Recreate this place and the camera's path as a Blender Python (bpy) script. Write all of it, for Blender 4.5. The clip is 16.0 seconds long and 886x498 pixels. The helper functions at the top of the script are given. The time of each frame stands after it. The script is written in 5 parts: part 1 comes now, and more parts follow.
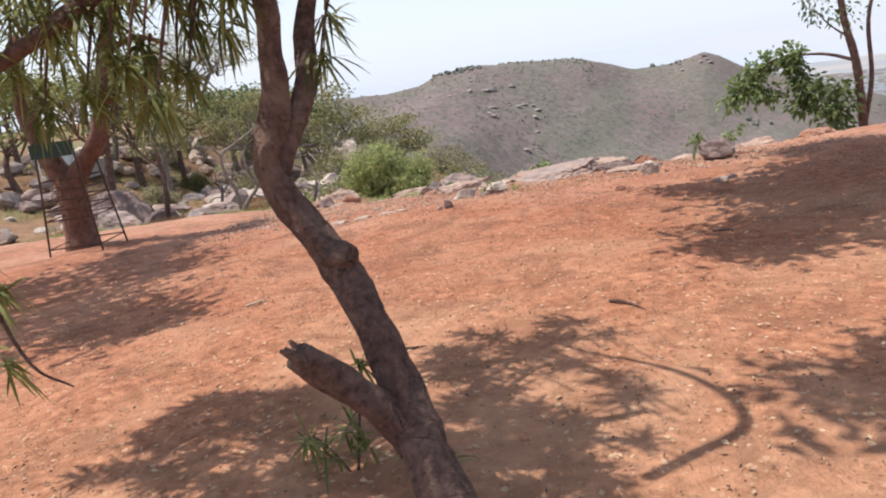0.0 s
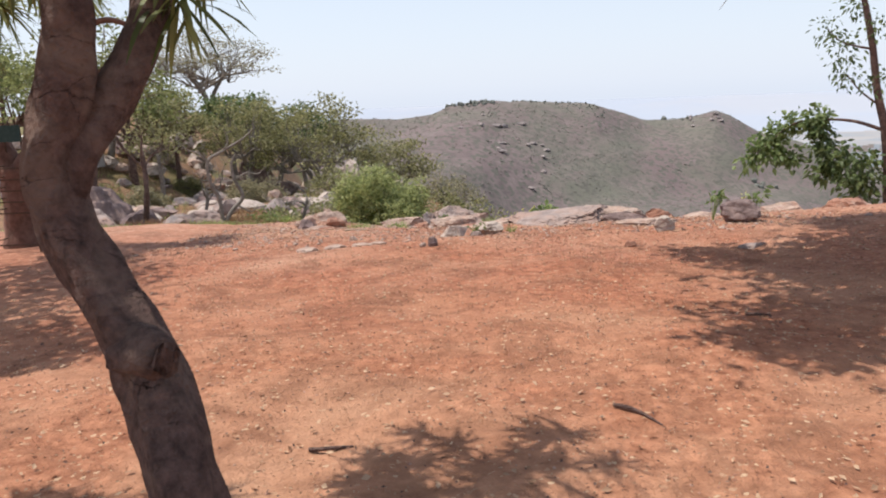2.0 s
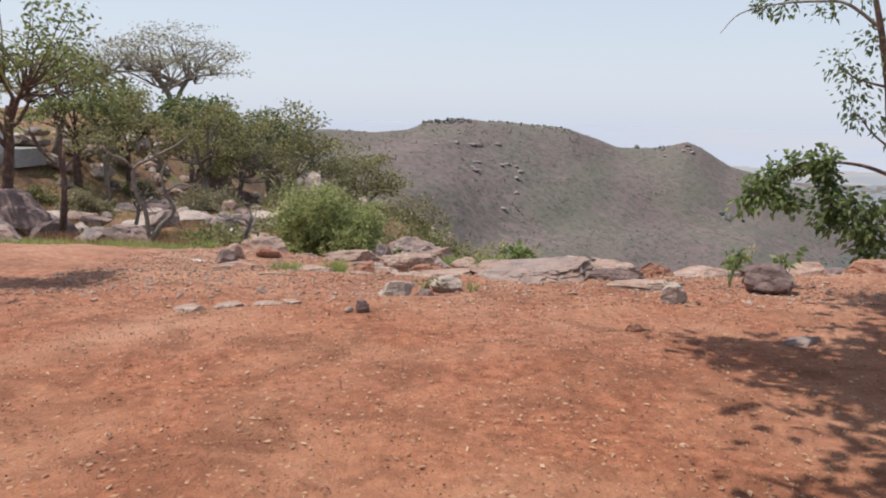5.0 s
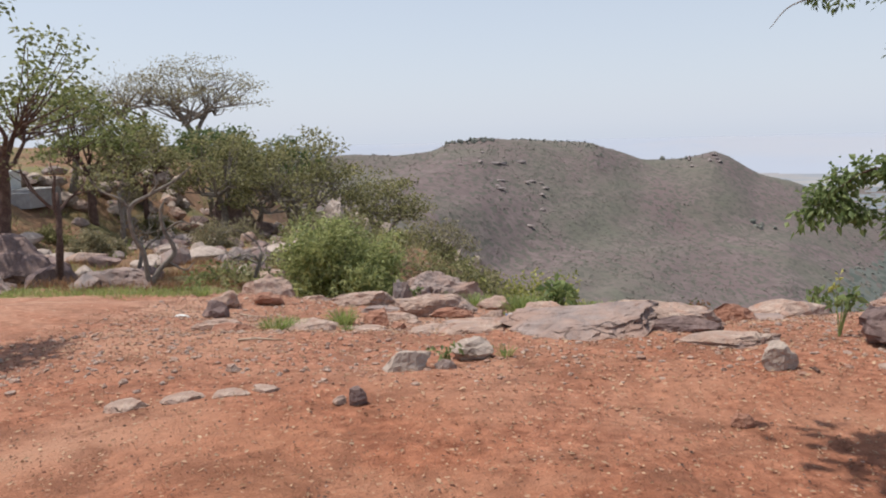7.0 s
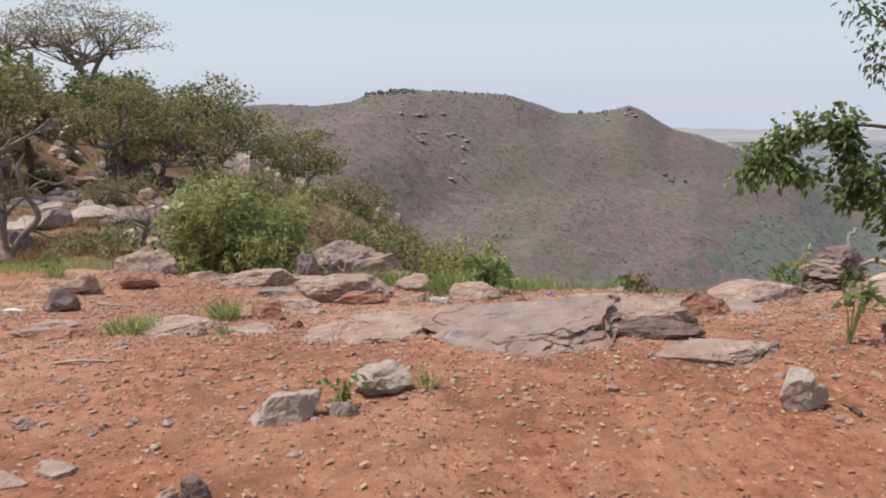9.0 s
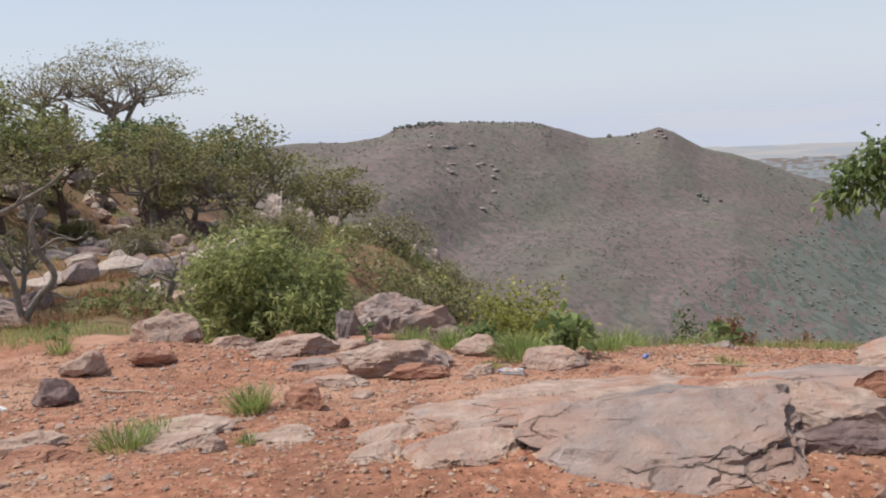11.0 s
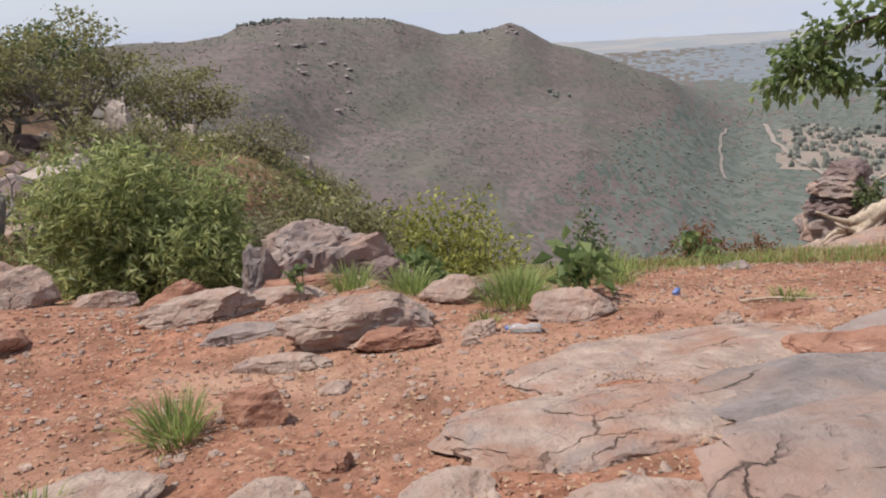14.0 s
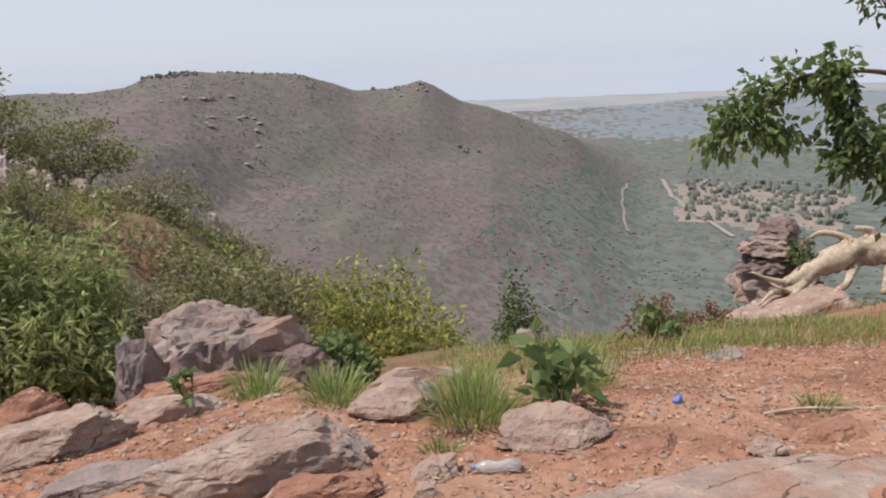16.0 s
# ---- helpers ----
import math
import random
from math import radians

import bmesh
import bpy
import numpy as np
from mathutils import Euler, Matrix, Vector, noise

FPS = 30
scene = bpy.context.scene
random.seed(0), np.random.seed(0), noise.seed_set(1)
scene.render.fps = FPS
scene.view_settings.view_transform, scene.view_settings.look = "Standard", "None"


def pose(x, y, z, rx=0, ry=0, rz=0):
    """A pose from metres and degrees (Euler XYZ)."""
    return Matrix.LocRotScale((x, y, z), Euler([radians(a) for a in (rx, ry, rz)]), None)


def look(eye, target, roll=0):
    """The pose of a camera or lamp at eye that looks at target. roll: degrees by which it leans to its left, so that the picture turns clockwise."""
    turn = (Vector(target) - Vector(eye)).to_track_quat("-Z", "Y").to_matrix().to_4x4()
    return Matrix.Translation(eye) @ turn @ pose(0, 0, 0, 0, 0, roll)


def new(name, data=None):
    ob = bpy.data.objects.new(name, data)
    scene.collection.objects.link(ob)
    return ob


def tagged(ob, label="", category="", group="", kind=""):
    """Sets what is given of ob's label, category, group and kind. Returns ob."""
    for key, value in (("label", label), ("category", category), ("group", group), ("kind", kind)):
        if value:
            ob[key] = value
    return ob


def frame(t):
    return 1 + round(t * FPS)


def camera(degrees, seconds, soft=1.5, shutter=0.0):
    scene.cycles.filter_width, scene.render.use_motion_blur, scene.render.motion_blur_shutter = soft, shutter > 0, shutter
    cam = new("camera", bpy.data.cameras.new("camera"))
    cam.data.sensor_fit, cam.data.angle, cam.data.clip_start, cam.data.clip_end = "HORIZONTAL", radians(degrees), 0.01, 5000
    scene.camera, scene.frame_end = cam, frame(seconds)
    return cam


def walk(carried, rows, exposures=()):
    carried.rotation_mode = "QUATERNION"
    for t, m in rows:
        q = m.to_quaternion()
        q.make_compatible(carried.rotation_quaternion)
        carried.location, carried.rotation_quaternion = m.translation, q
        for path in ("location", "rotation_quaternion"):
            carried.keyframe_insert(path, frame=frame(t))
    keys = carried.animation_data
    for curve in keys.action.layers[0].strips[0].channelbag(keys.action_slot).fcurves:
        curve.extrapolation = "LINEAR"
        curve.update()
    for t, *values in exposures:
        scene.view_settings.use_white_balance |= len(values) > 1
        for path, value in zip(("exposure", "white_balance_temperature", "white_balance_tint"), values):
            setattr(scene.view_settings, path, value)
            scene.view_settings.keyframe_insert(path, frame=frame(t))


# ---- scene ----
cam = camera(63.6, 16.0, soft=2.0)
METRES, EYE, TILT, LEAN, TURN = 12.2, 1.55, -14.0, 8.0, 0.0
ROWS = [
    (0.0, 0.0, 0.0, 0.0, -0.0, 0.0, -0.0),
    (0.5, 0.0036, 0.0245, 0.0045, 2.72, 1.0, -2.69),
    (1.0, 0.0076, 0.0427, 0.0083, 2.56, 2.11, -4.96),
    (1.5, 0.0086, 0.0749, 0.0077, -2.12, 2.29, -9.82),
    (2.0, 0.0154, 0.101, 0.0156, -0.35, 2.35, -5.91),
    (2.5, 0.0234, 0.1288, 0.0257, 0.68, 2.63, -6.5),
    (3.0, 0.0223, 0.1601, 0.0325, 0.14, 3.5, -7.26),
    (3.5, 0.0278, 0.1906, 0.0393, -1.22, 2.57, -5.29),
    (4.0, 0.0342, 0.2197, 0.0497, -1.49, 2.27, -5.78),
    (4.5, 0.0346, 0.2536, 0.0572, -3.22, 3.22, -9.02),
    (7.0, 0.0418, 0.4245, 0.0978, -0.54, 5.25, -6.67),
    (7.5, 0.0385, 0.458, 0.105, -1.8, 5.86, -7.54),
    (8.0, 0.0435, 0.491, 0.1123, -3.72, 6.07, -4.3),
    (8.5, 0.05, 0.5242, 0.1217, -3.81, 2.71, -4.39),
    (9.0, 0.0509, 0.5595, 0.1292, -6.85, 2.16, -5.96),
    (9.5, 0.0534, 0.5922, 0.1353, -6.99, 1.82, -4.39),
    (10.0, 0.0518, 0.6231, 0.1448, -3.56, 5.68, -4.34),
    (12.5, -0.004, 0.7614, 0.1624, -6.41, 1.73, -1.93),
    (13.0, -0.0127, 0.7899, 0.1654, -7.71, 0.85, -1.28),
    (13.5, -0.0168, 0.819, 0.1667, -10.66, -3.77, -0.64),
    (14.0, -0.0216, 0.848, 0.1725, -15.2, -3.03, -0.57),
    (14.5, -0.0205, 0.8794, 0.177, -15.2, -0.32, -1.26),
    (15.0, -0.0212, 0.9107, 0.1792, -18.66, -0.46, -0.54),
    (15.5, -0.0153, 0.9326, 0.184, -23.4, -0.5, 2.34),
    (16.0, -0.0043, 0.9562, 0.1904, -22.16, 1.28, 0.09),
]
walk(cam, [(t, pose(0, 0, EYE, TILT, LEAN, TURN) @ pose(METRES * x, METRES * y, METRES * z, 90 + pitch, roll, yaw)) for t, x, y, z, yaw, pitch, roll in ROWS],
     exposures=[(0.0, 0.50), (2.0, 0.36), (3.5, 0.22), (7.0, 0.06), (16.0, 0.03)])

# ---- light: hazy noon, high sun ----
SUN_DIR = Vector((-0.44, 0.10, 1.0)).normalized()
world = bpy.data.worlds.new("world")
scene.world = world
world.use_nodes = True
wn = world.node_tree
sky = wn.nodes.new("ShaderNodeTexSky")
sky.sky_type = "NISHITA"
sky.sun_disc = False
sky.sun_elevation = math.asin(SUN_DIR.z)
sky.sun_rotation = math.atan2(SUN_DIR.x, SUN_DIR.y)
sky.air_density, sky.dust_density, sky.ozone_density = 1.2, 1.5, 1.0
haze = wn.nodes.new("ShaderNodeMix")
haze.data_type = "RGBA"
up = wn.nodes.new("ShaderNodeTexCoord")
split = wn.nodes.new("ShaderNodeSeparateXYZ")
thick = wn.nodes.new("ShaderNodeMapRange")
for k, value in ((1, 0.02), (2, 0.55), (3, 0.80), (4, 0.30)):
    thick.inputs[k].default_value = value
wn.links.new(up.outputs["Generated"], split.inputs[0])
wn.links.new(split.outputs["Z"], thick.inputs[0])
wn.links.new(thick.outputs[0], haze.inputs[0])
haze.inputs[7].default_value = (6.5, 7.1, 8.3, 1)
wn.links.new(sky.outputs[0], haze.inputs[6])
wn.links.new(haze.outputs[2], wn.nodes["Background"].inputs["Color"])
wn.nodes["Background"].inputs["Strength"].default_value = 0.105
sun = new("sun", bpy.data.lights.new("sun", "SUN"))
sun.data.energy, sun.data.angle, sun.data.color = 4.1, radians(0.6), (1.0, 0.95, 0.88)
sun.matrix_world = look(SUN_DIR * 50, (0, 0, 0))

# ---- materials ----


def material(name, low, high, scale, rough=0.9, bump=0.4, bump_scale=None, blotch=None, blotch_scale=0.6, blotch_edge=(0.45, 0.62), island=0.0, fine=None, cracks=None, blotch2=None):
    """Noise-coloured matt surface: low and high run with the grain, blotch is a third colour in larger patches."""
    m = bpy.data.materials.new(name)
    m.use_nodes = True
    nt = m.node_tree
    b = nt.nodes["Principled BSDF"]
    b.inputs["Roughness"].default_value = rough
    b.inputs["Specular IOR Level"].default_value = 0.25
    co = nt.nodes.new("ShaderNodeTexCoord")

    def noise_tex(s, detail=6, dist=0.0):
        n = nt.nodes.new("ShaderNodeTexNoise")
        n.inputs["Scale"].default_value, n.inputs["Detail"].default_value, n.inputs["Roughness"].default_value = s, detail, 0.62
        n.inputs["Distortion"].default_value = dist
        nt.links.new(co.outputs["Object"], n.inputs["Vector"])
        return n

    def ramp(source, stops):
        r = nt.nodes.new("ShaderNodeValToRGB")
        while len(r.color_ramp.elements) < len(stops):
            r.color_ramp.elements.new(0.5)
        for e, (p, c) in zip(r.color_ramp.elements, stops):
            e.position, e.color = p, (*c, 1)
        nt.links.new(source, r.inputs["Fac"])
        return r.outputs["Color"]

    def mix(fac, a, c, mode="MIX"):
        x = nt.nodes.new("ShaderNodeMix")
        x.data_type, x.blend_type = "RGBA", mode
        if isinstance(fac, float):
            x.inputs[0].default_value = fac
        else:
            nt.links.new(fac, x.inputs[0])
        for value, socket in ((a, x.inputs[6]), (c, x.inputs[7])):
            if isinstance(value, tuple):
                socket.default_value = (*value, 1)
            else:
                nt.links.new(value, socket)
        return x.outputs[2]

    grain = noise_tex(scale)
    colour = ramp(grain.outputs["Fac"], [(0.3, low), (0.7, high)])
    if blotch:
        big = noise_tex(blotch_scale, 8, 0.6)
        mask = ramp(big.outputs["Fac"], [(blotch_edge[0], (0, 0, 0)), (blotch_edge[1], (1, 1, 1))])
        colour = mix(mask, colour, blotch)
    if blotch2:
        mask = ramp(noise_tex(blotch2[1], 10, 0.8).outputs["Fac"], [(blotch2[2], (0, 0, 0)), (blotch2[3], (1, 1, 1))])
        colour = mix(mask, colour, blotch2[0])
    if fine:
        v = nt.nodes.new("ShaderNodeTexVoronoi")
        v.inputs["Scale"].default_value = fine[0]
        nt.links.new(co.outputs["Object"], v.inputs["Vector"])
        flecks = ramp(v.outputs["Color"], [(fine[2], (0, 0, 0)), (fine[2] + 0.06, (1, 1, 1))])
        colour = mix(flecks, colour, fine[1])
    if island:
        g = nt.nodes.new("ShaderNodeNewGeometry")
        shade = ramp(g.outputs["Random Per Island"], [(0.0, (1 - island,) * 3), (1.0, (1 + island,) * 3)])
        colour = mix(1.0, colour, shade, "MULTIPLY")
    crack = None
    if cracks:
        bend = noise_tex(cracks[0] * 1.5, 4)
        bent = nt.nodes.new("ShaderNodeMix")
        bent.data_type, bent.blend_type, bent.inputs[0].default_value = "RGBA", "ADD", 0.5 / cracks[0]
        nt.links.new(co.outputs["Object"], bent.inputs[6])
        nt.links.new(bend.outputs["Color"], bent.inputs[7])
        long = nt.nodes.new("ShaderNodeMapping")
        long.inputs["Scale"].default_value, long.inputs["Rotation"].default_value = (0.45, 1.3, 1.6), (0, 0, -0.5)
        nt.links.new(bent.outputs[2], long.inputs["Vector"])
        v = nt.nodes.new("ShaderNodeTexVoronoi")
        v.feature = "DISTANCE_TO_EDGE"
        v.inputs["Scale"].default_value = cracks[0]
        nt.links.new(long.outputs["Vector"], v.inputs["Vector"])
        line = ramp(v.outputs["Distance"], [(0.0, (0, 0, 0)), (cracks[1], (1, 1, 1))])
        gaps = ramp(noise_tex(cracks[0] * .7, 5).outputs["Fac"], [(0.47, (1, 1, 1)), (0.56, (0, 0, 0))])
        crack = mix(1.0, line, gaps, "LIGHTEN")
        colour = mix(crack, (low[0] * .5, low[1] * .45, low[2] * .42), colour)
    nt.links.new(colour, b.inputs["Base Color"])
    if bump:
        n = noise_tex(bump_scale or scale * 2, 8)
        bp = nt.nodes.new("ShaderNodeBump")
        bp.inputs["Strength"].default_value, bp.inputs["Distance"].default_value = bump, 0.6 / (bump_scale or scale * 2)
        nt.links.new(n.outputs["Fac"], bp.inputs["Height"])
        if crack:
            deep = nt.nodes.new("ShaderNodeBump")
            deep.inputs["Strength"].default_value, deep.inputs["Distance"].default_value = 0.8, 0.02
            nt.links.new(crack, deep.inputs["Height"])
            nt.links.new(deep.outputs["Normal"], bp.inputs["Normal"])
        nt.links.new(bp.outputs["Normal"], b.inputs["Normal"])
    return m


def leaf_material(name, dark, light, gloss=0.5, through_light=0.35):
    """Leaves: colour varies from leaf to leaf, some light passes through."""
    m = bpy.data.materials.new(name)
    m.use_nodes = True
    nt = m.node_tree
    b, out = nt.nodes["Principled BSDF"], nt.nodes["Material Output"]
    g = nt.nodes.new("ShaderNodeNewGeometry")
    r = nt.nodes.new("ShaderNodeValToRGB")
    r.color_ramp.elements[0].color, r.color_ramp.elements[1].color = (*dark, 1), (*light, 1)
    nt.links.new(g.outputs["Random Per Island"], r.inputs["Fac"])
    nt.links.new(r.outputs["Color"], b.inputs["Base Color"])
    b.inputs["Roughness"].default_value = gloss
    b.inputs["Specular IOR Level"].default_value = 0.35
    t = nt.nodes.new("ShaderNodeBsdfTranslucent")
    nt.links.new(r.outputs["Color"], t.inputs["Color"])
    x = nt.nodes.new("ShaderNodeMixShader")
    x.inputs[0].default_value = through_light
    nt.links.new(b.outputs[0], x.inputs[1])
    nt.links.new(t.outputs[0], x.inputs[2])
    nt.links.new(x.outputs[0], out.inputs["Surface"])
    return m


SOIL = material("red_soil", (0.185, 0.066, 0.036), (0.45, 0.195, 0.114), 11, 0.95, 1.3, 34, (0.42, 0.22, 0.138), 0.45, (0.44, 0.68), fine=(46, (0.46, 0.29, 0.19), 0.87), blotch2=((0.20, 0.086, 0.050), 1.9, 0.48, 0.68))


def trodden(m):
    """The clearing is worn to deeper red earth; towards the edge the soil is paler and stonier."""
    nt = m.node_tree
    base = nt.nodes["Principled BSDF"].inputs["Base Color"]
    old = base.links[0].from_socket
    co = nt.nodes.new("ShaderNodeTexCoord")
    xyz = nt.nodes.new("ShaderNodeSeparateXYZ")
    wave = nt.nodes.new("ShaderNodeTexNoise")
    wave.inputs["Scale"].default_value, wave.inputs["Detail"].default_value = 0.6, 5
    add = nt.nodes.new("ShaderNodeMath")
    add.operation = "MULTIPLY_ADD"
    add.inputs[1].default_value = 7.0
    span = nt.nodes.new("ShaderNodeMapRange")
    for k, value in ((1, 5.5), (2, 18.0)):
        span.inputs[k].default_value = value
    tone = nt.nodes.new("ShaderNodeValToRGB")
    tone.color_ramp.elements.new(0.36)
    tone.color_ramp.elements.new(0.50)
    for e, (p, c) in zip(tone.color_ramp.elements, [(0.05, (1.20, 1.34, 1.32)), (0.36, (1.02, 0.97, 0.92)), (0.50, (1.0, 0.95, 0.93)), (0.88, (1.12, 1.27, 1.40))]):
        e.position, e.color = p, (*c, 1)
    mul = nt.nodes.new("ShaderNodeMix")
    mul.data_type, mul.blend_type, mul.inputs[0].default_value = "RGBA", "MULTIPLY", 1.0
    nt.links.new(co.outputs["Object"], xyz.inputs[0])
    nt.links.new(co.outputs["Object"], wave.inputs["Vector"])
    nt.links.new(wave.outputs["Fac"], add.inputs[0])
    nt.links.new(xyz.outputs["Y"], add.inputs[2])
    nt.links.new(add.outputs[0], span.inputs[0])
    nt.links.new(span.outputs[0], tone.inputs["Fac"])
    nt.links.new(old, mul.inputs[6])
    nt.links.new(tone.outputs["Color"], mul.inputs[7])
    nt.links.new(mul.outputs[2], base)


trodden(SOIL)
SCRUB = material("dry_slope", (0.14, 0.085, 0.050), (0.29, 0.165, 0.095), 1.6, 0.95, 0.8, 5, (0.17, 0.155, 0.07), 0.16, (0.46, 0.60))
# hillside greyed and flattened: its base colour holds the haze of distance
HILL = material("haze_tinted_hillside", (0.112, 0.090, 0.085), (0.216, 0.166, 0.157), 0.11, 1.0, 0.3, 0.3, (0.136, 0.135, 0.104), 0.009, (0.42, 0.62), fine=(0.30, (0.116, 0.108, 0.090), 0.62), blotch2=((0.166, 0.122, 0.119), 0.006, 0.48, 0.64))
# valley woods: the grey of distant haze is mixed into the base colour
WOODS = material("haze_tinted_valley_woods", (0.106, 0.118, 0.104), (0.176, 0.178, 0.155), 0.06, 1.0, 0.0, None, (0.130, 0.140, 0.122), 0.009, (0.42, 0.66), fine=(0.12, (0.096, 0.110, 0.094), 0.6))
# haze is put into these base colours, paler and bluer with distance
WOODS_FAR = material("haze_tinted_far_woods", (0.165, 0.185, 0.205), (0.205, 0.222, 0.240), 0.012, 1.0, 0.0, None, (0.225, 0.228, 0.235), 0.004, (0.52, 0.64))
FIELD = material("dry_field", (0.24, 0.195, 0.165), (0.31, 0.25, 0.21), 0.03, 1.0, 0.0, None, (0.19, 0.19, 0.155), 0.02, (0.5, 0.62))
PLAIN = material("haze_tinted_plain", (0.27, 0.265, 0.27), (0.335, 0.315, 0.30), 0.005, 1.0, 0.0, None, (0.245, 0.262, 0.285), 0.0022, (0.48, 0.58))
PLAIN_FAR = material("haze_tinted_far_plain", (0.335, 0.365, 0.425), (0.35, 0.378, 0.435), 0.002, 1.0, 0.0, None, (0.36, 0.375, 0.415), 0.0008, (0.48, 0.60))
ROCK_PALE = material("pale_pink_rock", (0.31, 0.208, 0.165), (0.55, 0.42, 0.345), 5, 0.9, 1.2, 18, (0.39, 0.205, 0.142), 2.2, (0.46, 0.68), cracks=(2.8, 0.016), blotch2=((0.31, 0.25, 0.228), 3.5, 0.48, 0.72))
ROCK_GREY = material("grey_weathered_rock", (0.20, 0.158, 0.147), (0.38, 0.305, 0.275), 4, 0.9, 0.9, 18, (0.40, 0.265, 0.21), 1.3, (0.44, 0.66), cracks=(1.8, 0.018), blotch2=((0.27, 0.175, 0.14), 3.2, 0.50, 0.74))
ROCK_RED = material("rusty_red_rock", (0.25, 0.115, 0.078), (0.45, 0.245, 0.17), 5, 0.9, 1.0, 18, (0.54, 0.41, 0.335), 2.6, (0.54, 0.66), cracks=(3.0, 0.016))
ROCK_SLATE = material("blue_grey_rock", (0.16, 0.135, 0.13), (0.34, 0.285, 0.268), 4, 0.92, 1.0, 14, (0.37, 0.265, 0.215), 1.2, (0.44, 0.66), cracks=(1.6, 0.02), blotch2=((0.24, 0.165, 0.14), 2.6, 0.50, 0.74))
ROCK_DARK = material("dark_purple_rock", (0.125, 0.085, 0.08), (0.25, 0.18, 0.168), 6, 0.88, 0.9, 18, (0.33, 0.23, 0.195), 2.0, (0.46, 0.68), cracks=(2.4, 0.018))
ROCK_WHITE = material("whitish_rock", (0.34, 0.265, 0.225), (0.54, 0.45, 0.385), 3, 0.85, 0.9, 12, (0.24, 0.19, 0.168), 1.6, (0.5, 0.64), cracks=(1.6, 0.016))
# far crags: pale rock with distance haze painted into its colour
CRAG = material("haze_tinted_pale_rock", (0.24, 0.20, 0.19), (0.32, 0.27, 0.25), 0.3, 1.0, 0.4, 0.6)
BARK = material("brown_bark", (0.055, 0.034, 0.029), (0.185, 0.112, 0.092), 34, 0.88, 1.8, 60, (0.25, 0.17, 0.13), 6, (0.48, 0.74), cracks=(7.0, 0.012))
BARK_RED = material("reddish_bark", (0.10, 0.050, 0.036), (0.22, 0.115, 0.085), 9, 0.85, 0.7, 22)
BARK_GREY = material("grey_dry_bark", (0.13, 0.11, 0.095), (0.30, 0.26, 0.22), 9, 0.9, 0.5, 22)
BARK_DEAD = material("bleached_dead_wood", (0.34, 0.25, 0.18), (0.62, 0.51, 0.40), 8, 0.8, 0.6, 20, (0.20, 0.12, 0.08), 3.0, (0.55, 0.66))
IRON = material("rusty_iron", (0.05, 0.03, 0.022), (0.12, 0.065, 0.04), 30, 0.8, 0.3, 60)
LEAF_LONG = leaf_material("long_leaves", (0.075, 0.10, 0.03), (0.28, 0.29, 0.095), 0.5, 0.45)
LEAF_GREEN = leaf_material("green_leaves", (0.10, 0.15, 0.05), (0.31, 0.37, 0.15), 0.5, 0.48)
LEAF_BUSH = leaf_material("bush_leaves", (0.165, 0.20, 0.075), (0.52, 0.54, 0.235), 0.5, 0.5)
LEAF_OLIVE = leaf_material("olive_leaves", (0.125, 0.125, 0.052), (0.40, 0.37, 0.175), 0.5, 0.45)
LEAF_DRY = leaf_material("dry_olive_leaves", (0.18, 0.165, 0.095), (0.43, 0.38, 0.23), 0.5, 0.45)
LEAF_YELLOW = leaf_material("yellow_green_leaves", (0.17, 0.19, 0.045), (0.56, 0.53, 0.165), 0.5, 0.5)
LEAF_DARK = leaf_material("dark_green_leaves", (0.06, 0.09, 0.032), (0.21, 0.26, 0.10), 0.5, 0.45)
LEAF_HILL = leaf_material("hill_tree_leaves", (0.085, 0.105, 0.036), (0.32, 0.34, 0.13), 0.5, 0.45)
LEAF_RUST = leaf_material("rust_leaves", (0.17, 0.075, 0.035), (0.31, 0.165, 0.08))
GRASS = leaf_material("grass_blades", (0.14, 0.20, 0.055), (0.39, 0.44, 0.155), 0.5, 0.45)
GRASS_DRY = leaf_material("dry_grass_blades", (0.24, 0.15, 0.07), (0.46, 0.33, 0.17))
LITTER = leaf_material("fallen_leaves", (0.24, 0.12, 0.065), (0.55, 0.38, 0.25), 0.8, 0.1)
# far foliage: leaf colours greyed to carry the haze of the hill
SHRUB_FAR = leaf_material("haze_tinted_shrubs", (0.140, 0.132, 0.108), (0.200, 0.182, 0.148), 0.9, 0.0)
TREE_FAR = leaf_material("haze_tinted_trees", (0.130, 0.136, 0.116), (0.178, 0.177, 0.152), 0.9, 0.0)

# ---- mesh helpers ----


def mesh_of(name, verts, faces, mat, smooth_faces=False):
    me = bpy.data.meshes.new(name)
    me.from_pydata([tuple(v) for v in verts] if not isinstance(verts, np.ndarray) else verts.tolist(), [], faces if isinstance(faces, list) else faces.tolist())
    me.materials.append(mat)
    if smooth_faces:
        me.polygons.foreach_set("use_smooth", np.ones(len(me.polygons), bool))
    me.update()
    return me


def part(name, verts, faces, mat, parent=None, label="", smooth_faces=False):
    ob = new(name, mesh_of(name, verts, faces, mat, smooth_faces))
    if parent:
        ob.parent = parent
    return tagged(ob, label)


def thing(name, x, y, z, label, category, group="", kind="", turn=0.0):
    ob = new(name)
    ob.matrix_world = pose(x, y, z, 0, 0, turn)
    return tagged(ob, label, category, group, kind)


def gz(x, y):
    return float(terrain(x, y))


def ico(sub):
    bm = bmesh.new()
    bmesh.ops.create_icosphere(bm, subdivisions=sub, radius=1.0)
    v = np.array([p.co[:] for p in bm.verts])
    f = [[q.index for q in p.verts] for p in bm.faces]
    bm.free()
    return v, f


ICO = {k: ico(k) for k in (1, 2, 3, 4, 5)}


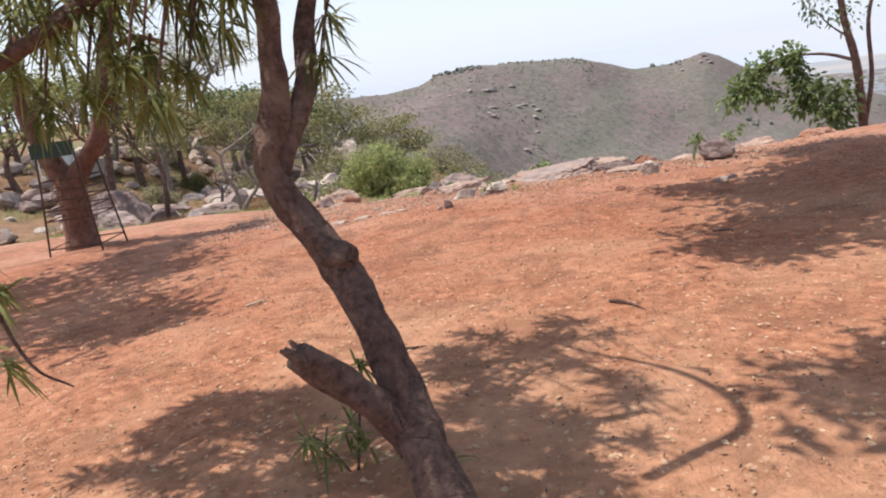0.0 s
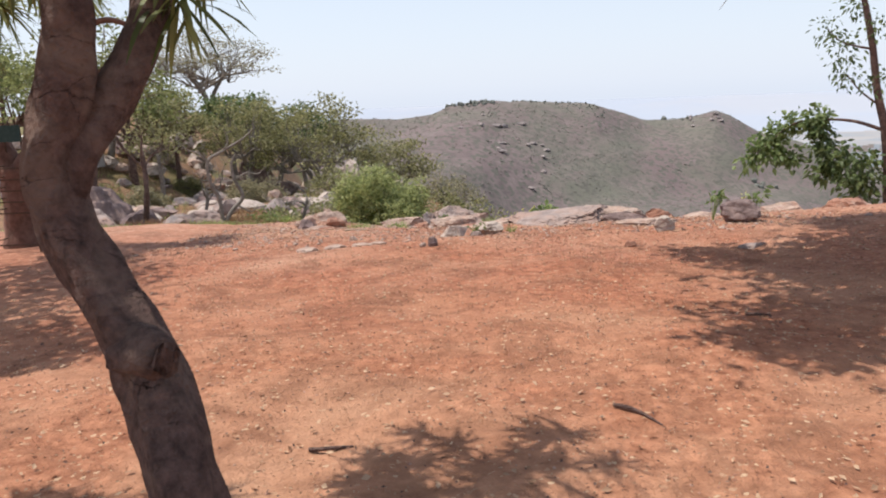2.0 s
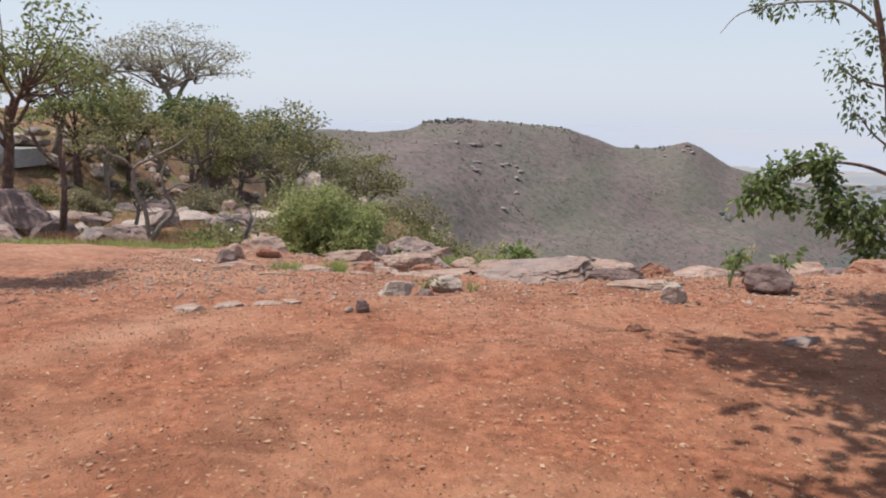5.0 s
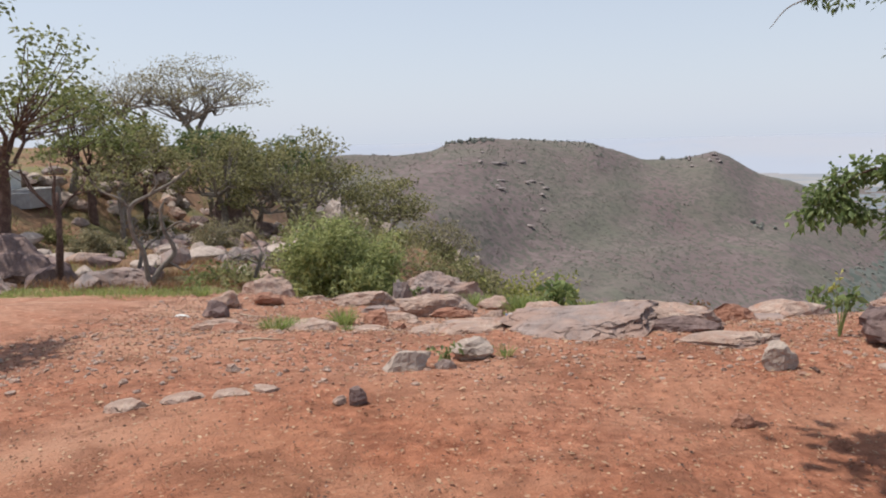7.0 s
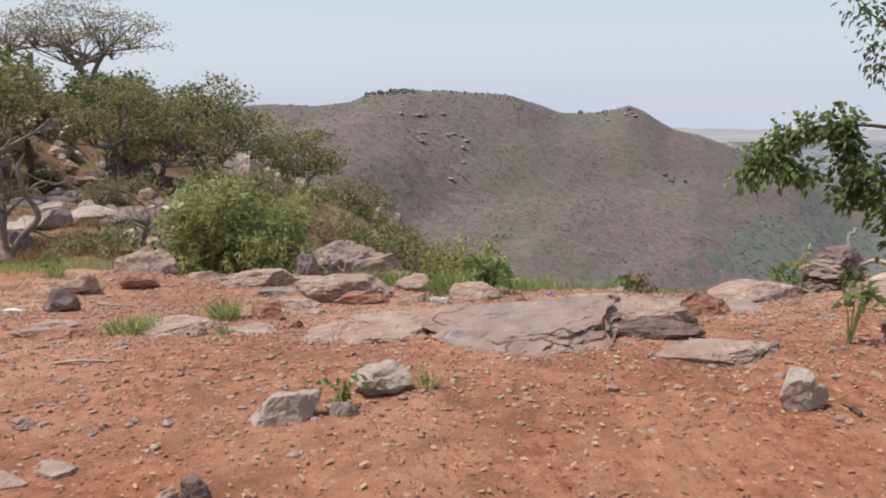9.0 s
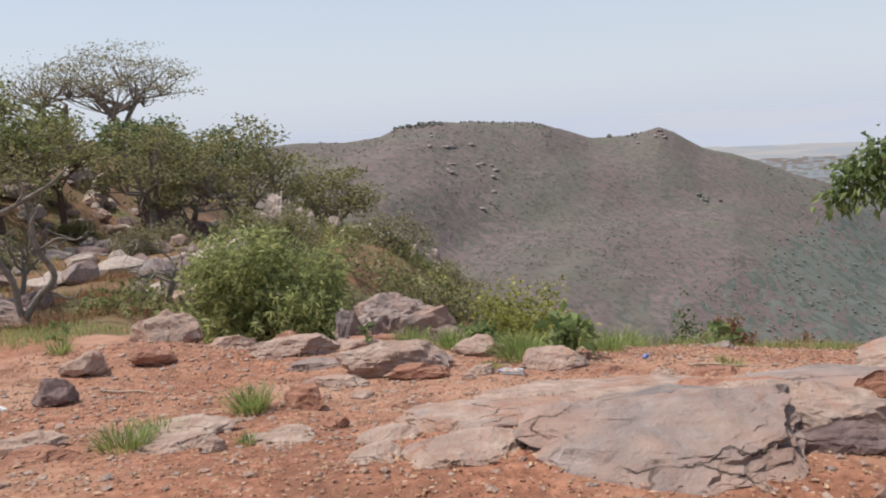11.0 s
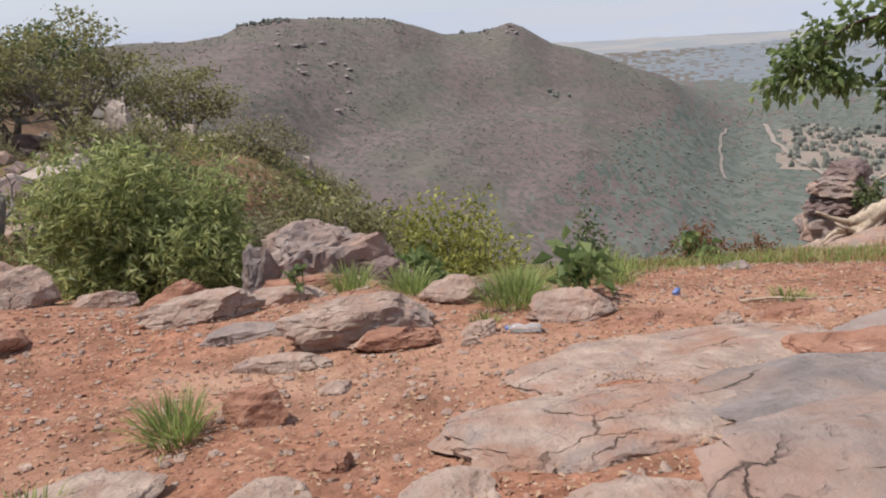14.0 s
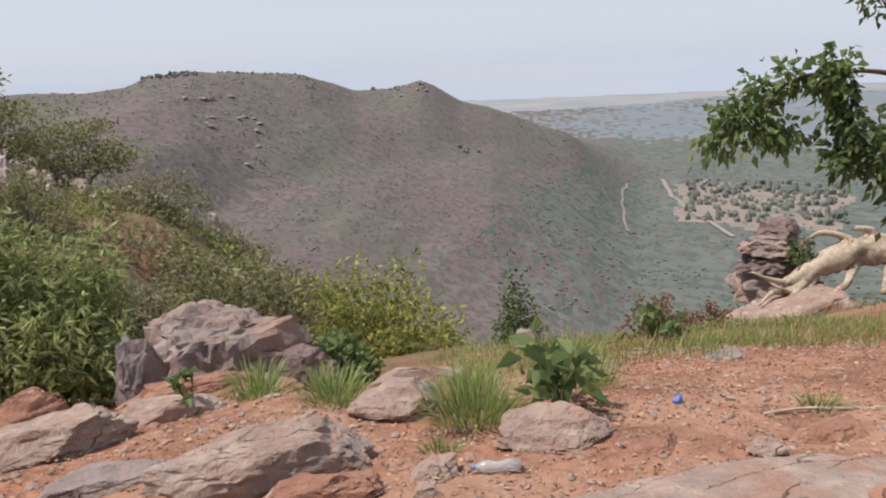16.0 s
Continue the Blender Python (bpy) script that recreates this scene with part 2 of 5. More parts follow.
def noise3(v, s, seed):
    """Rough noise on points in space."""
    o = seed * 7.31
    return np.array([noise.fractal((p[0] * s + o, p[1] * s - o, p[2] * s + 2 * o), 0.9, 2.0, 4) for p in v])


def rock_shape(sx, sy, sz, seed, sub=4, cuts=15, keep=(0.45, 0.86), grain=0.08, layers=1.7, flat_top=0.0, square=0.0):
    """A stone: a ball cut by random planes, roughened, and ledged where it is layered."""
    rng = np.random.default_rng(seed)
    v, f = ICO[sub]
    v = v.copy()
    if square:
        v /= (np.abs(v) ** square).sum(1, keepdims=True) ** (1 / square)
    v += v * (0.18 * noise3(v, 1.1, seed))[:, None]
    for _ in range(cuts):
        n = rng.normal(size=3)
        n[2] = abs(n[2]) * 0.8
        n /= np.linalg.norm(n)
        d = rng.uniform(*keep)
        over = np.clip(v @ n - d, 0, None)
        v -= np.outer(over * 0.98, n)
    if flat_top:
        over = np.clip(v[:, 2] - flat_top - 0.12 * v[:, 0], 0, None)
        v[:, 2] -= over * 0.9
    if layers:
        h = v[:, 2] * layers + 0.5 * noise3(v, 0.9, seed + 3)
        step = np.floor(h) + smooth(0.55, 0.95, h - np.floor(h))
        v[:, :2] *= (1 + 0.10 * (h - step))[:, None]
        v[:, 2] += 0.5 * (step - h) / layers
    v += v * (grain * noise3(v, 2.6, seed + 1) - 0.6 * grain * np.abs(noise3(v, 1.7, seed + 5)))[:, None]
    if sub > 3:
        chips = noise3(v * [1, 1, 1.6], 4.5, seed + 9)
        v -= v * (0.5 * grain * smooth(0.05, 0.16, chips))[:, None]
    return v * np.array([sx, sy, sz]), f


def rock(name, x, y, w, d, h, label, mat, seed, turn=0.0, sink=0.25, sub=4, z=None, tilt=(0, 0), category="rock", group="", **shape):
    """A stone lying w wide, d deep, standing h above the ground at its middle."""
    half = h / (2 - 2 * sink)
    v, f = rock_shape(w / 2, d / 2, half, seed, sub, **shape)
    v = v @ np.array(Euler((radians(tilt[0]), radians(tilt[1]), radians(turn))).to_matrix()).T
    base = gz(x, y) if z is None else z
    v[:, 2] += h - np.percentile(v[:, 2], 99.5)
    ob = part(name, v, f, mat)
    ob.location = (x, y, base)
    return tagged(ob, label, category, group)


def tube(points, radii, sides=8, wobble=0.0, seed=0, cap=True):
    """A round limb along points, with its radius at each."""
    pts = [Vector(p) for p in points]
    verts, faces = [], []
    ref = Vector((0.3, 1.0, 0.1))
    for i, p in enumerate(pts):
        ax = (pts[min(i + 1, len(pts) - 1)] - pts[max(i - 1, 0)]).normalized()
        u = ax.cross(ref).normalized()
        w = ax.cross(u)
        for k in range(sides):
            a = 2 * math.pi * k / sides
            rr = radii[i] * (1 + (wobble * noise.noise((p.x * 4 + math.cos(a) * 1.3 + seed, p.y * 4 + math.sin(a) * 1.3, p.z * 4)) + 0.5 * wobble * noise.noise((p.x * 13 + math.cos(a) * 2.6 + seed, p.y * 13 + math.sin(a) * 2.6, p.z * 13)) if wobble else 0))
            verts.append(p + (u * math.cos(a) + w * math.sin(a)) * rr)
    n = len(pts)
    for i in range(n - 1):
        for k in range(sides):
            a, b = i * sides + k, i * sides + (k + 1) % sides
            faces.append([a, b, b + sides, a + sides])
    if cap:
        faces.append(list(range(sides))[::-1])
        faces.append(list(range((n - 1) * sides, n * sides)))
    return verts, faces


def spline(points, radii, per=5):
    """Catmull-Rom through points and radii."""
    p = np.array([[*q, r] for q, r in zip(points, radii)], float)
    p = np.vstack([2 * p[0] - p[1], p, 2 * p[-1] - p[-2]])
    out = []
    for i in range(1, len(p) - 2):
        for k in range(per):
            t = k / per
            out.append(0.5 * (2 * p[i] + (p[i + 1] - p[i - 1]) * t + (2 * p[i - 1] - 5 * p[i] + 4 * p[i + 1] - p[i + 2]) * t * t + (3 * p[i] - p[i - 1] - 3 * p[i + 1] + p[i + 2]) * t**3))
    out.append(p[-2])
    out = np.array(out)
    return out[:, :3], np.clip(out[:, 3], 0.001, None)


def join(pieces):
    """Several (verts, faces) as one."""
    verts, faces, n = [], [], 0
    for v, f in pieces:
        verts.extend(tuple(q) for q in v)
        faces.extend([[i + n for i in face] for face in f])
        n += len(v)
    return verts, faces


def leaves(base, way, length, width, rng, droop=0.0):
    """Single leaves as folded kites: base points, directions, sizes (arrays). Returns verts and faces."""
    n = len(base)
    way = way / (np.linalg.norm(way, axis=1, keepdims=True) + 1e-9)
    side = np.cross(way, rng.normal(size=(n, 3)))
    side /= np.linalg.norm(side, axis=1, keepdims=True) + 1e-9
    up = np.cross(side, way)
    L, W = np.broadcast_to(length, n)[:, None], np.broadcast_to(width, n)[:, None]
    tip = base + way * L
    tip[:, 2] -= droop * L[:, 0]
    mid = base + way * L * 0.45 - up * W * 0.25
    v = np.empty((n * 4, 3))
    v[0::4], v[1::4], v[2::4], v[3::4] = base, mid + side * W / 2, tip, mid - side * W / 2
    f = (np.arange(n)[:, None] * 4 + np.array([0, 1, 2, 3])).tolist()
    return v, f


def blades(base, way, length, width, rng, bend=0.5, parts_n=3):
    """Arching strap leaves or grass blades."""
    n = len(base)
    way = way / (np.linalg.norm(way, axis=1, keepdims=True) + 1e-9)
    side = np.cross(way, np.array([0, 0, 1.0])) + 0.15 * rng.normal(size=(n, 3))
    side /= np.linalg.norm(side, axis=1, keepdims=True) + 1e-9
    L = np.broadcast_to(length, n)[:, None]
    W = np.broadcast_to(width, n)[:, None]
    rows = []
    for k in range(parts_n + 1):
        t = k / parts_n
        c = base + way * L * t
        c[:, 2] -= (bend * L * t * t)[:, 0]
        w = W * (0.5 if k == 0 else (1.0 if k < parts_n else 0.06)) * (1 - 0.35 * t)
        rows += [c + side * w / 2, c - side * w / 2]
    m = 2 * (parts_n + 1)
    v = np.empty((n * m, 3))
    for k, r in enumerate(rows):
        v[k::m] = r
    quad = np.array([[2 * k, 2 * k + 1, 2 * k + 3, 2 * k + 2] for k in range(parts_n)])
    f = (np.arange(n)[:, None, None] * m + quad[None]).reshape(-1, 4).tolist()
    return v, f


def grow(rng, start, way, length, radius, levels, limbs, tips, spread=0.7, up=0.15, split=(2, 4), wiggle=0.18, shrink=0.68):
    """Branching limbs; tips receives the ends of the last ones."""
    steps = 4
    pts, rad = [np.array(start, float)], [radius]
    d = np.array(way, float) / np.linalg.norm(way)
    for k in range(steps):
        d = d + rng.normal(size=3) * wiggle + np.array([0, 0, up * 0.3])
        d /= np.linalg.norm(d)
        pts.append(pts[-1] + d * length / steps)
        rad.append(radius * (1 - 0.4 * (k + 1) / steps))
    limbs.append(tube(pts, rad, 7 if radius > 0.03 else 4))
    if levels == 0:
        tips.append((pts[-1], d))
        tips.append((pts[-2], d))
        return
    for _ in range(rng.integers(*split)):
        nd = d + rng.normal(size=3) * spread
        nd[2] += up
        k = rng.integers(2, steps + 1)
        grow(rng, pts[k], nd, length * shrink * rng.uniform(0.8, 1.2), rad[k] * 0.7, levels - 1, limbs, tips, spread, up, split, wiggle, shrink)


def leaf_cloud(rng, tips, per_tip, reach, length, width, droop=0.0, outward=0.6):
    pos = np.array([t[0] for t in tips])
    way = np.array([t[1] for t in tips])
    pos, way = np.repeat(pos, per_tip, 0), np.repeat(way, per_tip, 0)
    n = len(pos)
    base = pos + rng.normal(size=(n, 3)) * reach
    return leaves(base, way * outward + rng.normal(size=(n, 3)) * 0.7, length * rng.uniform(0.6, 1.2, n), width * rng.uniform(0.7, 1.2, n), rng, droop)


def tree(name, x, y, label, bark, leaf, seed, trunk_h, trunk_r, levels, limb_len, per_tip, reach, leaf_len, leaf_w, lean=(0, 0), z=None, spread=0.7, up=0.2, stems=1, category="tree", group="", droop=0.1, wiggle=0.18, split=(2, 4)):
    rng = np.random.default_rng(seed)
    ob = thing(name, x, y, gz(x, y) if z is None else z, label, category, group)
    tips, trunks = [], []
    for s in range(stems):
        off = rng.normal(size=2) * (0.12 * trunk_h if stems > 1 else 0)
        top = np.array([lean[0] + off[0] * 2, lean[1] + off[1] * 2, trunk_h * rng.uniform(0.85, 1.1)])
        mid = top * 0.5 + np.array([*(rng.normal(size=2) * 0.08 * trunk_h), 0])
        pts, rad = spline([(off[0] * .2, off[1] * .2, -0.25), mid, top], [trunk_r * 1.25, trunk_r, trunk_r * 0.75], 5)
        trunks.append(tube(pts, rad, 9, 0.25, seed))
        for _ in range(rng.integers(3, 5)):
            k = rng.integers(len(pts) // 2, len(pts))
            d = np.array([*(rng.normal(size=2)), 0.5 + up])
            limbs = []
            grow(rng, pts[k], d, limb_len * rng.uniform(.8, 1.2), rad[k] * 0.65, levels - 1, limbs, tips, spread, up, split, wiggle)
            part("limb", *join(limbs), bark, ob)
    for t in trunks:
        part("trunk", *t, bark, ob, smooth_faces=True)
    if per_tip:
        part("crown", *leaf_cloud(rng, tips, per_tip, reach, leaf_len, leaf_w, droop), leaf, ob)
    return ob


def bush(name, x, y, w, d, h, label, leaf, seed, count, leaf_len, leaf_w, z=None, bark=None, group="", clumps=40, category="bush", droop=0.15, tufts=0):
    """A shrub: stems from one root, leaves in uneven clumps over and inside a dome."""
    rng = np.random.default_rng(seed)
    ob = thing(name, x, y, gz(x, y) if z is None else z, label, category, group)
    dirs = rng.normal(size=(clumps, 3))
    dirs[:, 2] = np.abs(dirs[:, 2]) * 1.1 + 0.02
    dirs /= np.linalg.norm(dirs, axis=1, keepdims=True)
    rad = rng.uniform(0.55, 1.0, clumps) * (1 + 0.25 * np.array([noise.noise(q * 2.0 + np.array([seed, 0, 0])) for q in dirs]))
    mid = dirs * rad[:, None] * np.array([w / 2, d / 2, h])
    mid[:, 2] = np.clip(mid[:, 2], 0.08 * h, None)
    stems = []
    for m in mid[:: max(1, clumps // 26)]:
        mm = m * 0.5 + rng.normal(size=3) * 0.06 * h
        stems.append(tube([(0, 0, -0.1), mm * 0.6, m], [0.022 * h + .006, 0.013 * h + .004, 0.005], 4))
    part("woody_base", *join(stems), bark or BARK_GREY, ob)
    per = max(1, count // clumps)
    size = 0.135 * np.array([w / 2, d / 2, h])
    base = np.repeat(mid, per, 0) + np.clip(rng.normal(size=(clumps * per, 3)), -1.5, 1.5) * size
    base[:, 2] = np.clip(base[:, 2], 0.03, None)
    way = np.repeat(dirs, per, 0) * 0.5 + rng.normal(size=base.shape) * 0.75
    if tufts:
        n = len(base)
        base, way = np.repeat(base, tufts, 0), rng.normal(size=(n * tufts, 3)) + np.repeat(way, tufts, 0) * .8
    n = len(base)
    part("foliage", *leaves(base, way, leaf_len * rng.uniform(.6, 1.2, n), leaf_w * rng.uniform(.7, 1.2, n), rng, droop), leaf, ob)
    return ob


def dome_tree(name, x, y, label, bark, leaf, seed, trunk_h, trunk_r, crown, clumps, per, clump_r, leaf_len, leaf_w, lean=(0, 0), stems=1, group="", flat=0.45, hollow=0.55):
    """A tree with an umbrella crown: limbs rise to leaf pads spread over a dome. crown: width, depth, height of the dome, its foot above the ground."""
    rng = np.random.default_rng(seed)
    ob = thing(name, x, y, gz(x, y), label, "tree", group)
    cw, cd, ch, c0 = crown
    forks = []
    for s in range(stems):
        a = 6.28 * s / stems + rng.uniform(0, 1)
        off = 0.0 if stems == 1 else 0.16 * cw
        top = np.array([lean[0] + math.cos(a) * off, lean[1] + math.sin(a) * off, trunk_h * rng.uniform(.9, 1.1)])
        mid = top * np.array([.35, .35, .5]) + np.array([*(rng.normal(size=2) * .07 * trunk_h), 0])
        pts, rad = spline([(0.04 * s, 0, -.4), mid, top], [trunk_r * 1.3, trunk_r, trunk_r * .7], 6)
        part("trunk", *tube(pts, rad, 9, .25, seed + s), bark, ob, smooth_faces=True)
        forks.append((pts, rad))
    a = rng.uniform(0, 6.28, clumps)
    q = np.sqrt(rng.uniform(.02, 1, clumps))
    pads = np.stack([lean[0] + np.cos(a) * q * cw / 2, lean[1] + np.sin(a) * q * cd / 2, c0 + ch * np.sqrt(np.clip(1 - (q * .97) ** 2, 0, 1)) * rng.uniform(hollow, 1.0, clumps)], 1)
    order = np.argsort(a)
    for chunk in np.array_split(order, max(3, clumps // 7)):
        pts, rad = forks[rng.integers(len(forks))]
        k = rng.integers(len(pts) * 2 // 3, len(pts))
        root = np.array(pts[k])
        hub = root * .45 + pads[chunk].mean(0) * .55 - [0, 0, .12 * ch]
        hub += rng.normal(size=3) * .05 * cw
        limbs = [tube([root, root * .5 + hub * .5 + rng.normal(size=3) * .04 * cw, hub], [rad[k] * .7, rad[k] * .5, rad[k] * .38], 6)]
        for m in chunk:
            bow = hub * .5 + pads[m] * .5 + rng.normal(size=3) * .03 * cw
            limbs.append(tube([hub, bow, pads[m]], [rad[k] * .3, rad[k] * .2, .012], 4))
        part("limb", *join(limbs), bark, ob)
    n = clumps * per
    base = np.repeat(pads, per, 0) + np.clip(rng.normal(size=(n, 3)), -1.7, 1.7) * np.array([clump_r, clump_r, clump_r * flat])
    part("crown", *leaves(base, rng.normal(size=(n, 3)) * [1, 1, .6], leaf_len * rng.uniform(.6, 1.2, n), leaf_w * rng.uniform(.7, 1.2, n), rng, .1), leaf, ob)
    return ob


def grass_tuft(x, y, r, h, count, seed, label, mat=None, z=None, name="grass_tuft", group="grass tufts", width=0.008, bend=0.45):
    rng = np.random.default_rng(seed)
    a, q = rng.uniform(0, 2 * math.pi, count), np.sqrt(rng.uniform(0, 1, count)) * r
    base = np.stack([np.cos(a) * q * .5, np.sin(a) * q * .5, np.full(count, -0.02)], 1)
    way = np.stack([np.cos(a) * .55 * q / r, np.sin(a) * .55 * q / r, np.ones(count)], 1) + rng.normal(size=(count, 3)) * .16
    v, f = blades(base, way, h * rng.uniform(.55, 1.15, count), width, rng, bend * 0.8)
    ob = part(name, v, f, mat or GRASS)
    ob.location = (x, y, gz(x, y) if z is None else z)
    return tagged(ob, label, "grass", group)

# ---- ground: one sheet from the plateau to the horizon ----
def vnoise(x, y, seed=0):
    """Smooth value noise in the plane, about -1 to 1."""
    x, y = np.asarray(x, float), np.asarray(y, float)
    ix, iy = np.floor(x).astype(np.int64), np.floor(y).astype(np.int64)
    fx, fy = x - ix, y - iy
    fx, fy = fx * fx * (3 - 2 * fx), fy * fy * (3 - 2 * fy)

    def h(a, b):
        n = (a * 374761393 + b * 668265263 + seed * 974711) & 0x7FFFFFFF
        n = ((n ^ (n >> 13)) * 1274126177) & 0x7FFFFFFF
        return ((n ^ (n >> 16)) & 0xFFFF) / 32767.5 - 1.0

    top = h(ix, iy) * (1 - fx) + h(ix + 1, iy) * fx
    low = h(ix, iy + 1) * (1 - fx) + h(ix + 1, iy + 1) * fx
    return top * (1 - fy) + low * fy


def fbm(x, y, octaves=4, seed=0):
    total, amp = 0.0, 1.0
    for k in range(octaves):
        total = total + amp * vnoise(x * 2**k + 17.3 * k, y * 2**k - 9.1 * k, seed + k)
        amp *= 0.5
    return total


def smooth(a, b, v):
    s = np.clip((v - a) / (b - a), 0, 1)
    return s * s * (3 - 2 * s)


# height of the ground along y, in four strips from the rocky hill to the open edge
Y_LEFT, Z_LEFT = [-10, 0, 10, 15, 20, 28, 35, 42, 50, 60, 80, 120, 200], [0, -.1, -.3, -.5, -.9, -1.2, -.6, -.4, -.5, 0, 1.8, 1, -15]
Y_MIDL, Z_MIDL = [-10, 0, 5, 10, 14, 18, 22, 28, 35, 45, 55, 70, 100, 200], [-.1, -.15, -.25, -.35, -.6, -1.3, -1.9, -2.6, -3.2, -4, -4.7, -6.3, -10, -30]
Y_MID, Z_MID = [-10, 0, 5, 7.5, 10, 12, 13, 14, 15, 16, 17.6, 19, 20.4, 21.4, 22.5, 24, 30, 50, 100, 200], [0, 0, -.1, -.2, -.29, -.45, -.68, -.92, -1.08, -1.3, -1.88, -2.38, -2.75, -3.5, -4.5, -5.8, -10.2, -21, -40, -72]
Y_RIGHT, Z_RIGHT = [-10, 0, 5, 10, 12, 13, 14, 15, 16, 17, 18.6, 19.6, 22, 30, 50, 100, 200], [.2, .15, .1, -.1, -.3, -.5, -.78, -1.25, -1.75, -2.08, -2.6, -3.15, -4.6, -10, -21, -41, -76]
# the flank of the rocky hill: bearing and the elevation under which it falls away
FLANK_A, FLANK_E = [-14, -10, -6, -1.5, 1, 3, 5, 8, 11, 15, 18, 23], [0, -5.4, -7.8, -9.0, -11.2, -12.8, -14.6, -17.0, -19.4, -21.6, -22.4, 10]
# the far ridge: bearing, elevation of the crest as seen from the plateau, and its distance
RIDGE_A = [-60, -7.4, -4.5, -2, -.7, 1.9, 6.6, 10.9, 12.5, 14.6, 17.2, 19.6, 20.6, 22.6, 25.1, 31, 37]
RIDGE_E = [-.9, -1.1, -1, -.8, -.3, .1, -.2, -.6, -1.2, -1.9, -1.9, -1.4, -1.8, -3.1, -3.8, -6.2, -10.9]
RIDGE_R = [600, 680, 690, 700, 710, 730, 760, 790, 800, 820, 850, 870, 875, 885, 900, 930, 900]


def terrain(x, y):
    """Height of the ground, metres, anywhere from the plateau to the plain."""
    x, y = np.asarray(x, float), np.asarray(y, float)
    bench = np.clip(y - 24, 0, 30) * .22
    wl, wr = smooth(-5.5 + bench, -.5 + 4 * bench, x), smooth(2.5, 8, x)
    wll = smooth(-24, -15, x)
    left = np.interp(y, Y_LEFT, Z_LEFT) + np.clip(-22 - x, 0, 120) * .05
    midl, mid, right = np.interp(y, Y_MIDL, Z_MIDL), np.interp(y, Y_MID, Z_MID), np.interp(y, Y_RIGHT, Z_RIGHT)
    near = left * (1 - wll) + midl * wll
    near = near * (1 - wl) + (mid * (1 - wr) + right * wr) * wl
    rough = smooth(11, 20, y) + smooth(5, 14, -x) * smooth(12, 22, y)
    near = near + .025 * fbm(x * .7, y * .7, 3, 5) + .012 * fbm(x * 3, y * 3, 3, 6) + .10 * rough * fbm(x * .45, y * .45, 4, 7)
    near = near + .34 * smooth(1.6, .2, x) * smooth(-5, -2.5, x) * smooth(14.8, 17, y) * smooth(20.5, 19, y)
    r, a = np.hypot(x, y - 8), np.degrees(np.arctan2(x, y - 8))
    fall = 1.1 + r * np.tan(np.radians(np.interp(a, FLANK_A, FLANK_E))) - np.clip(r - 52, 0, None) * .12
    fall = np.where((a < -14) | (a > 120), 99, fall) + 6 * smooth(19, 12, r) + .25 * fbm(x * .3, y * .3, 3, 8)
    near = np.minimum(near, fall)
    crest_r = np.interp(a, RIDGE_A, RIDGE_R)
    crest_z = 1 + crest_r * np.tan(np.radians(np.interp(a, RIDGE_A, RIDGE_E)))
    floor_z = np.interp(a, [-60, -20, 0, 20, 36], [-45, -60, -110, -150, -172])
    s = np.clip((r - 330) / (crest_r - 330), 0, 1)
    base_z = np.interp(a, [-60, -7, 2, 12, 25, 37], [-10, -13, 0, -20, -60, -172])
    hump = (base_z - floor_z) * s**.92 + (crest_z - base_z) * smooth(.55, 1, s)
    face = floor_z + hump + np.sin(np.pi * s) * (12 * fbm(a * .09 - r * .005, r * .0022, 4, 11) - 6) * smooth(38, 22, a) + 2.2 * fbm(x * .022, y * .022, 4, 12) * s
    behind = smooth(0, 700, r - crest_r)
    plain = -172 + 152 * smooth(3300, 4900, r) + 5 * fbm(x * .002, y * .002, 3, 13) * smooth(4500, 1500, r)
    far = np.where(r > crest_r, face * (1 - behind) + plain * behind, face)
    flat, turn = plain * smooth(330, 520, r) + floor_z * (1 - smooth(330, 520, r)), smooth(31, 41, a)
    far = np.where(a > 41, flat, far * (1 - turn) + flat * turn)
    far = np.where((a < -60) | (a > 120), -2 + 4 * fbm(x * .01, y * .01, 3, 14), far)
    slope = near * (1 - smooth(60, 330, r)) + far * smooth(60, 330, r)
    return np.where(r < 60, near, slope)



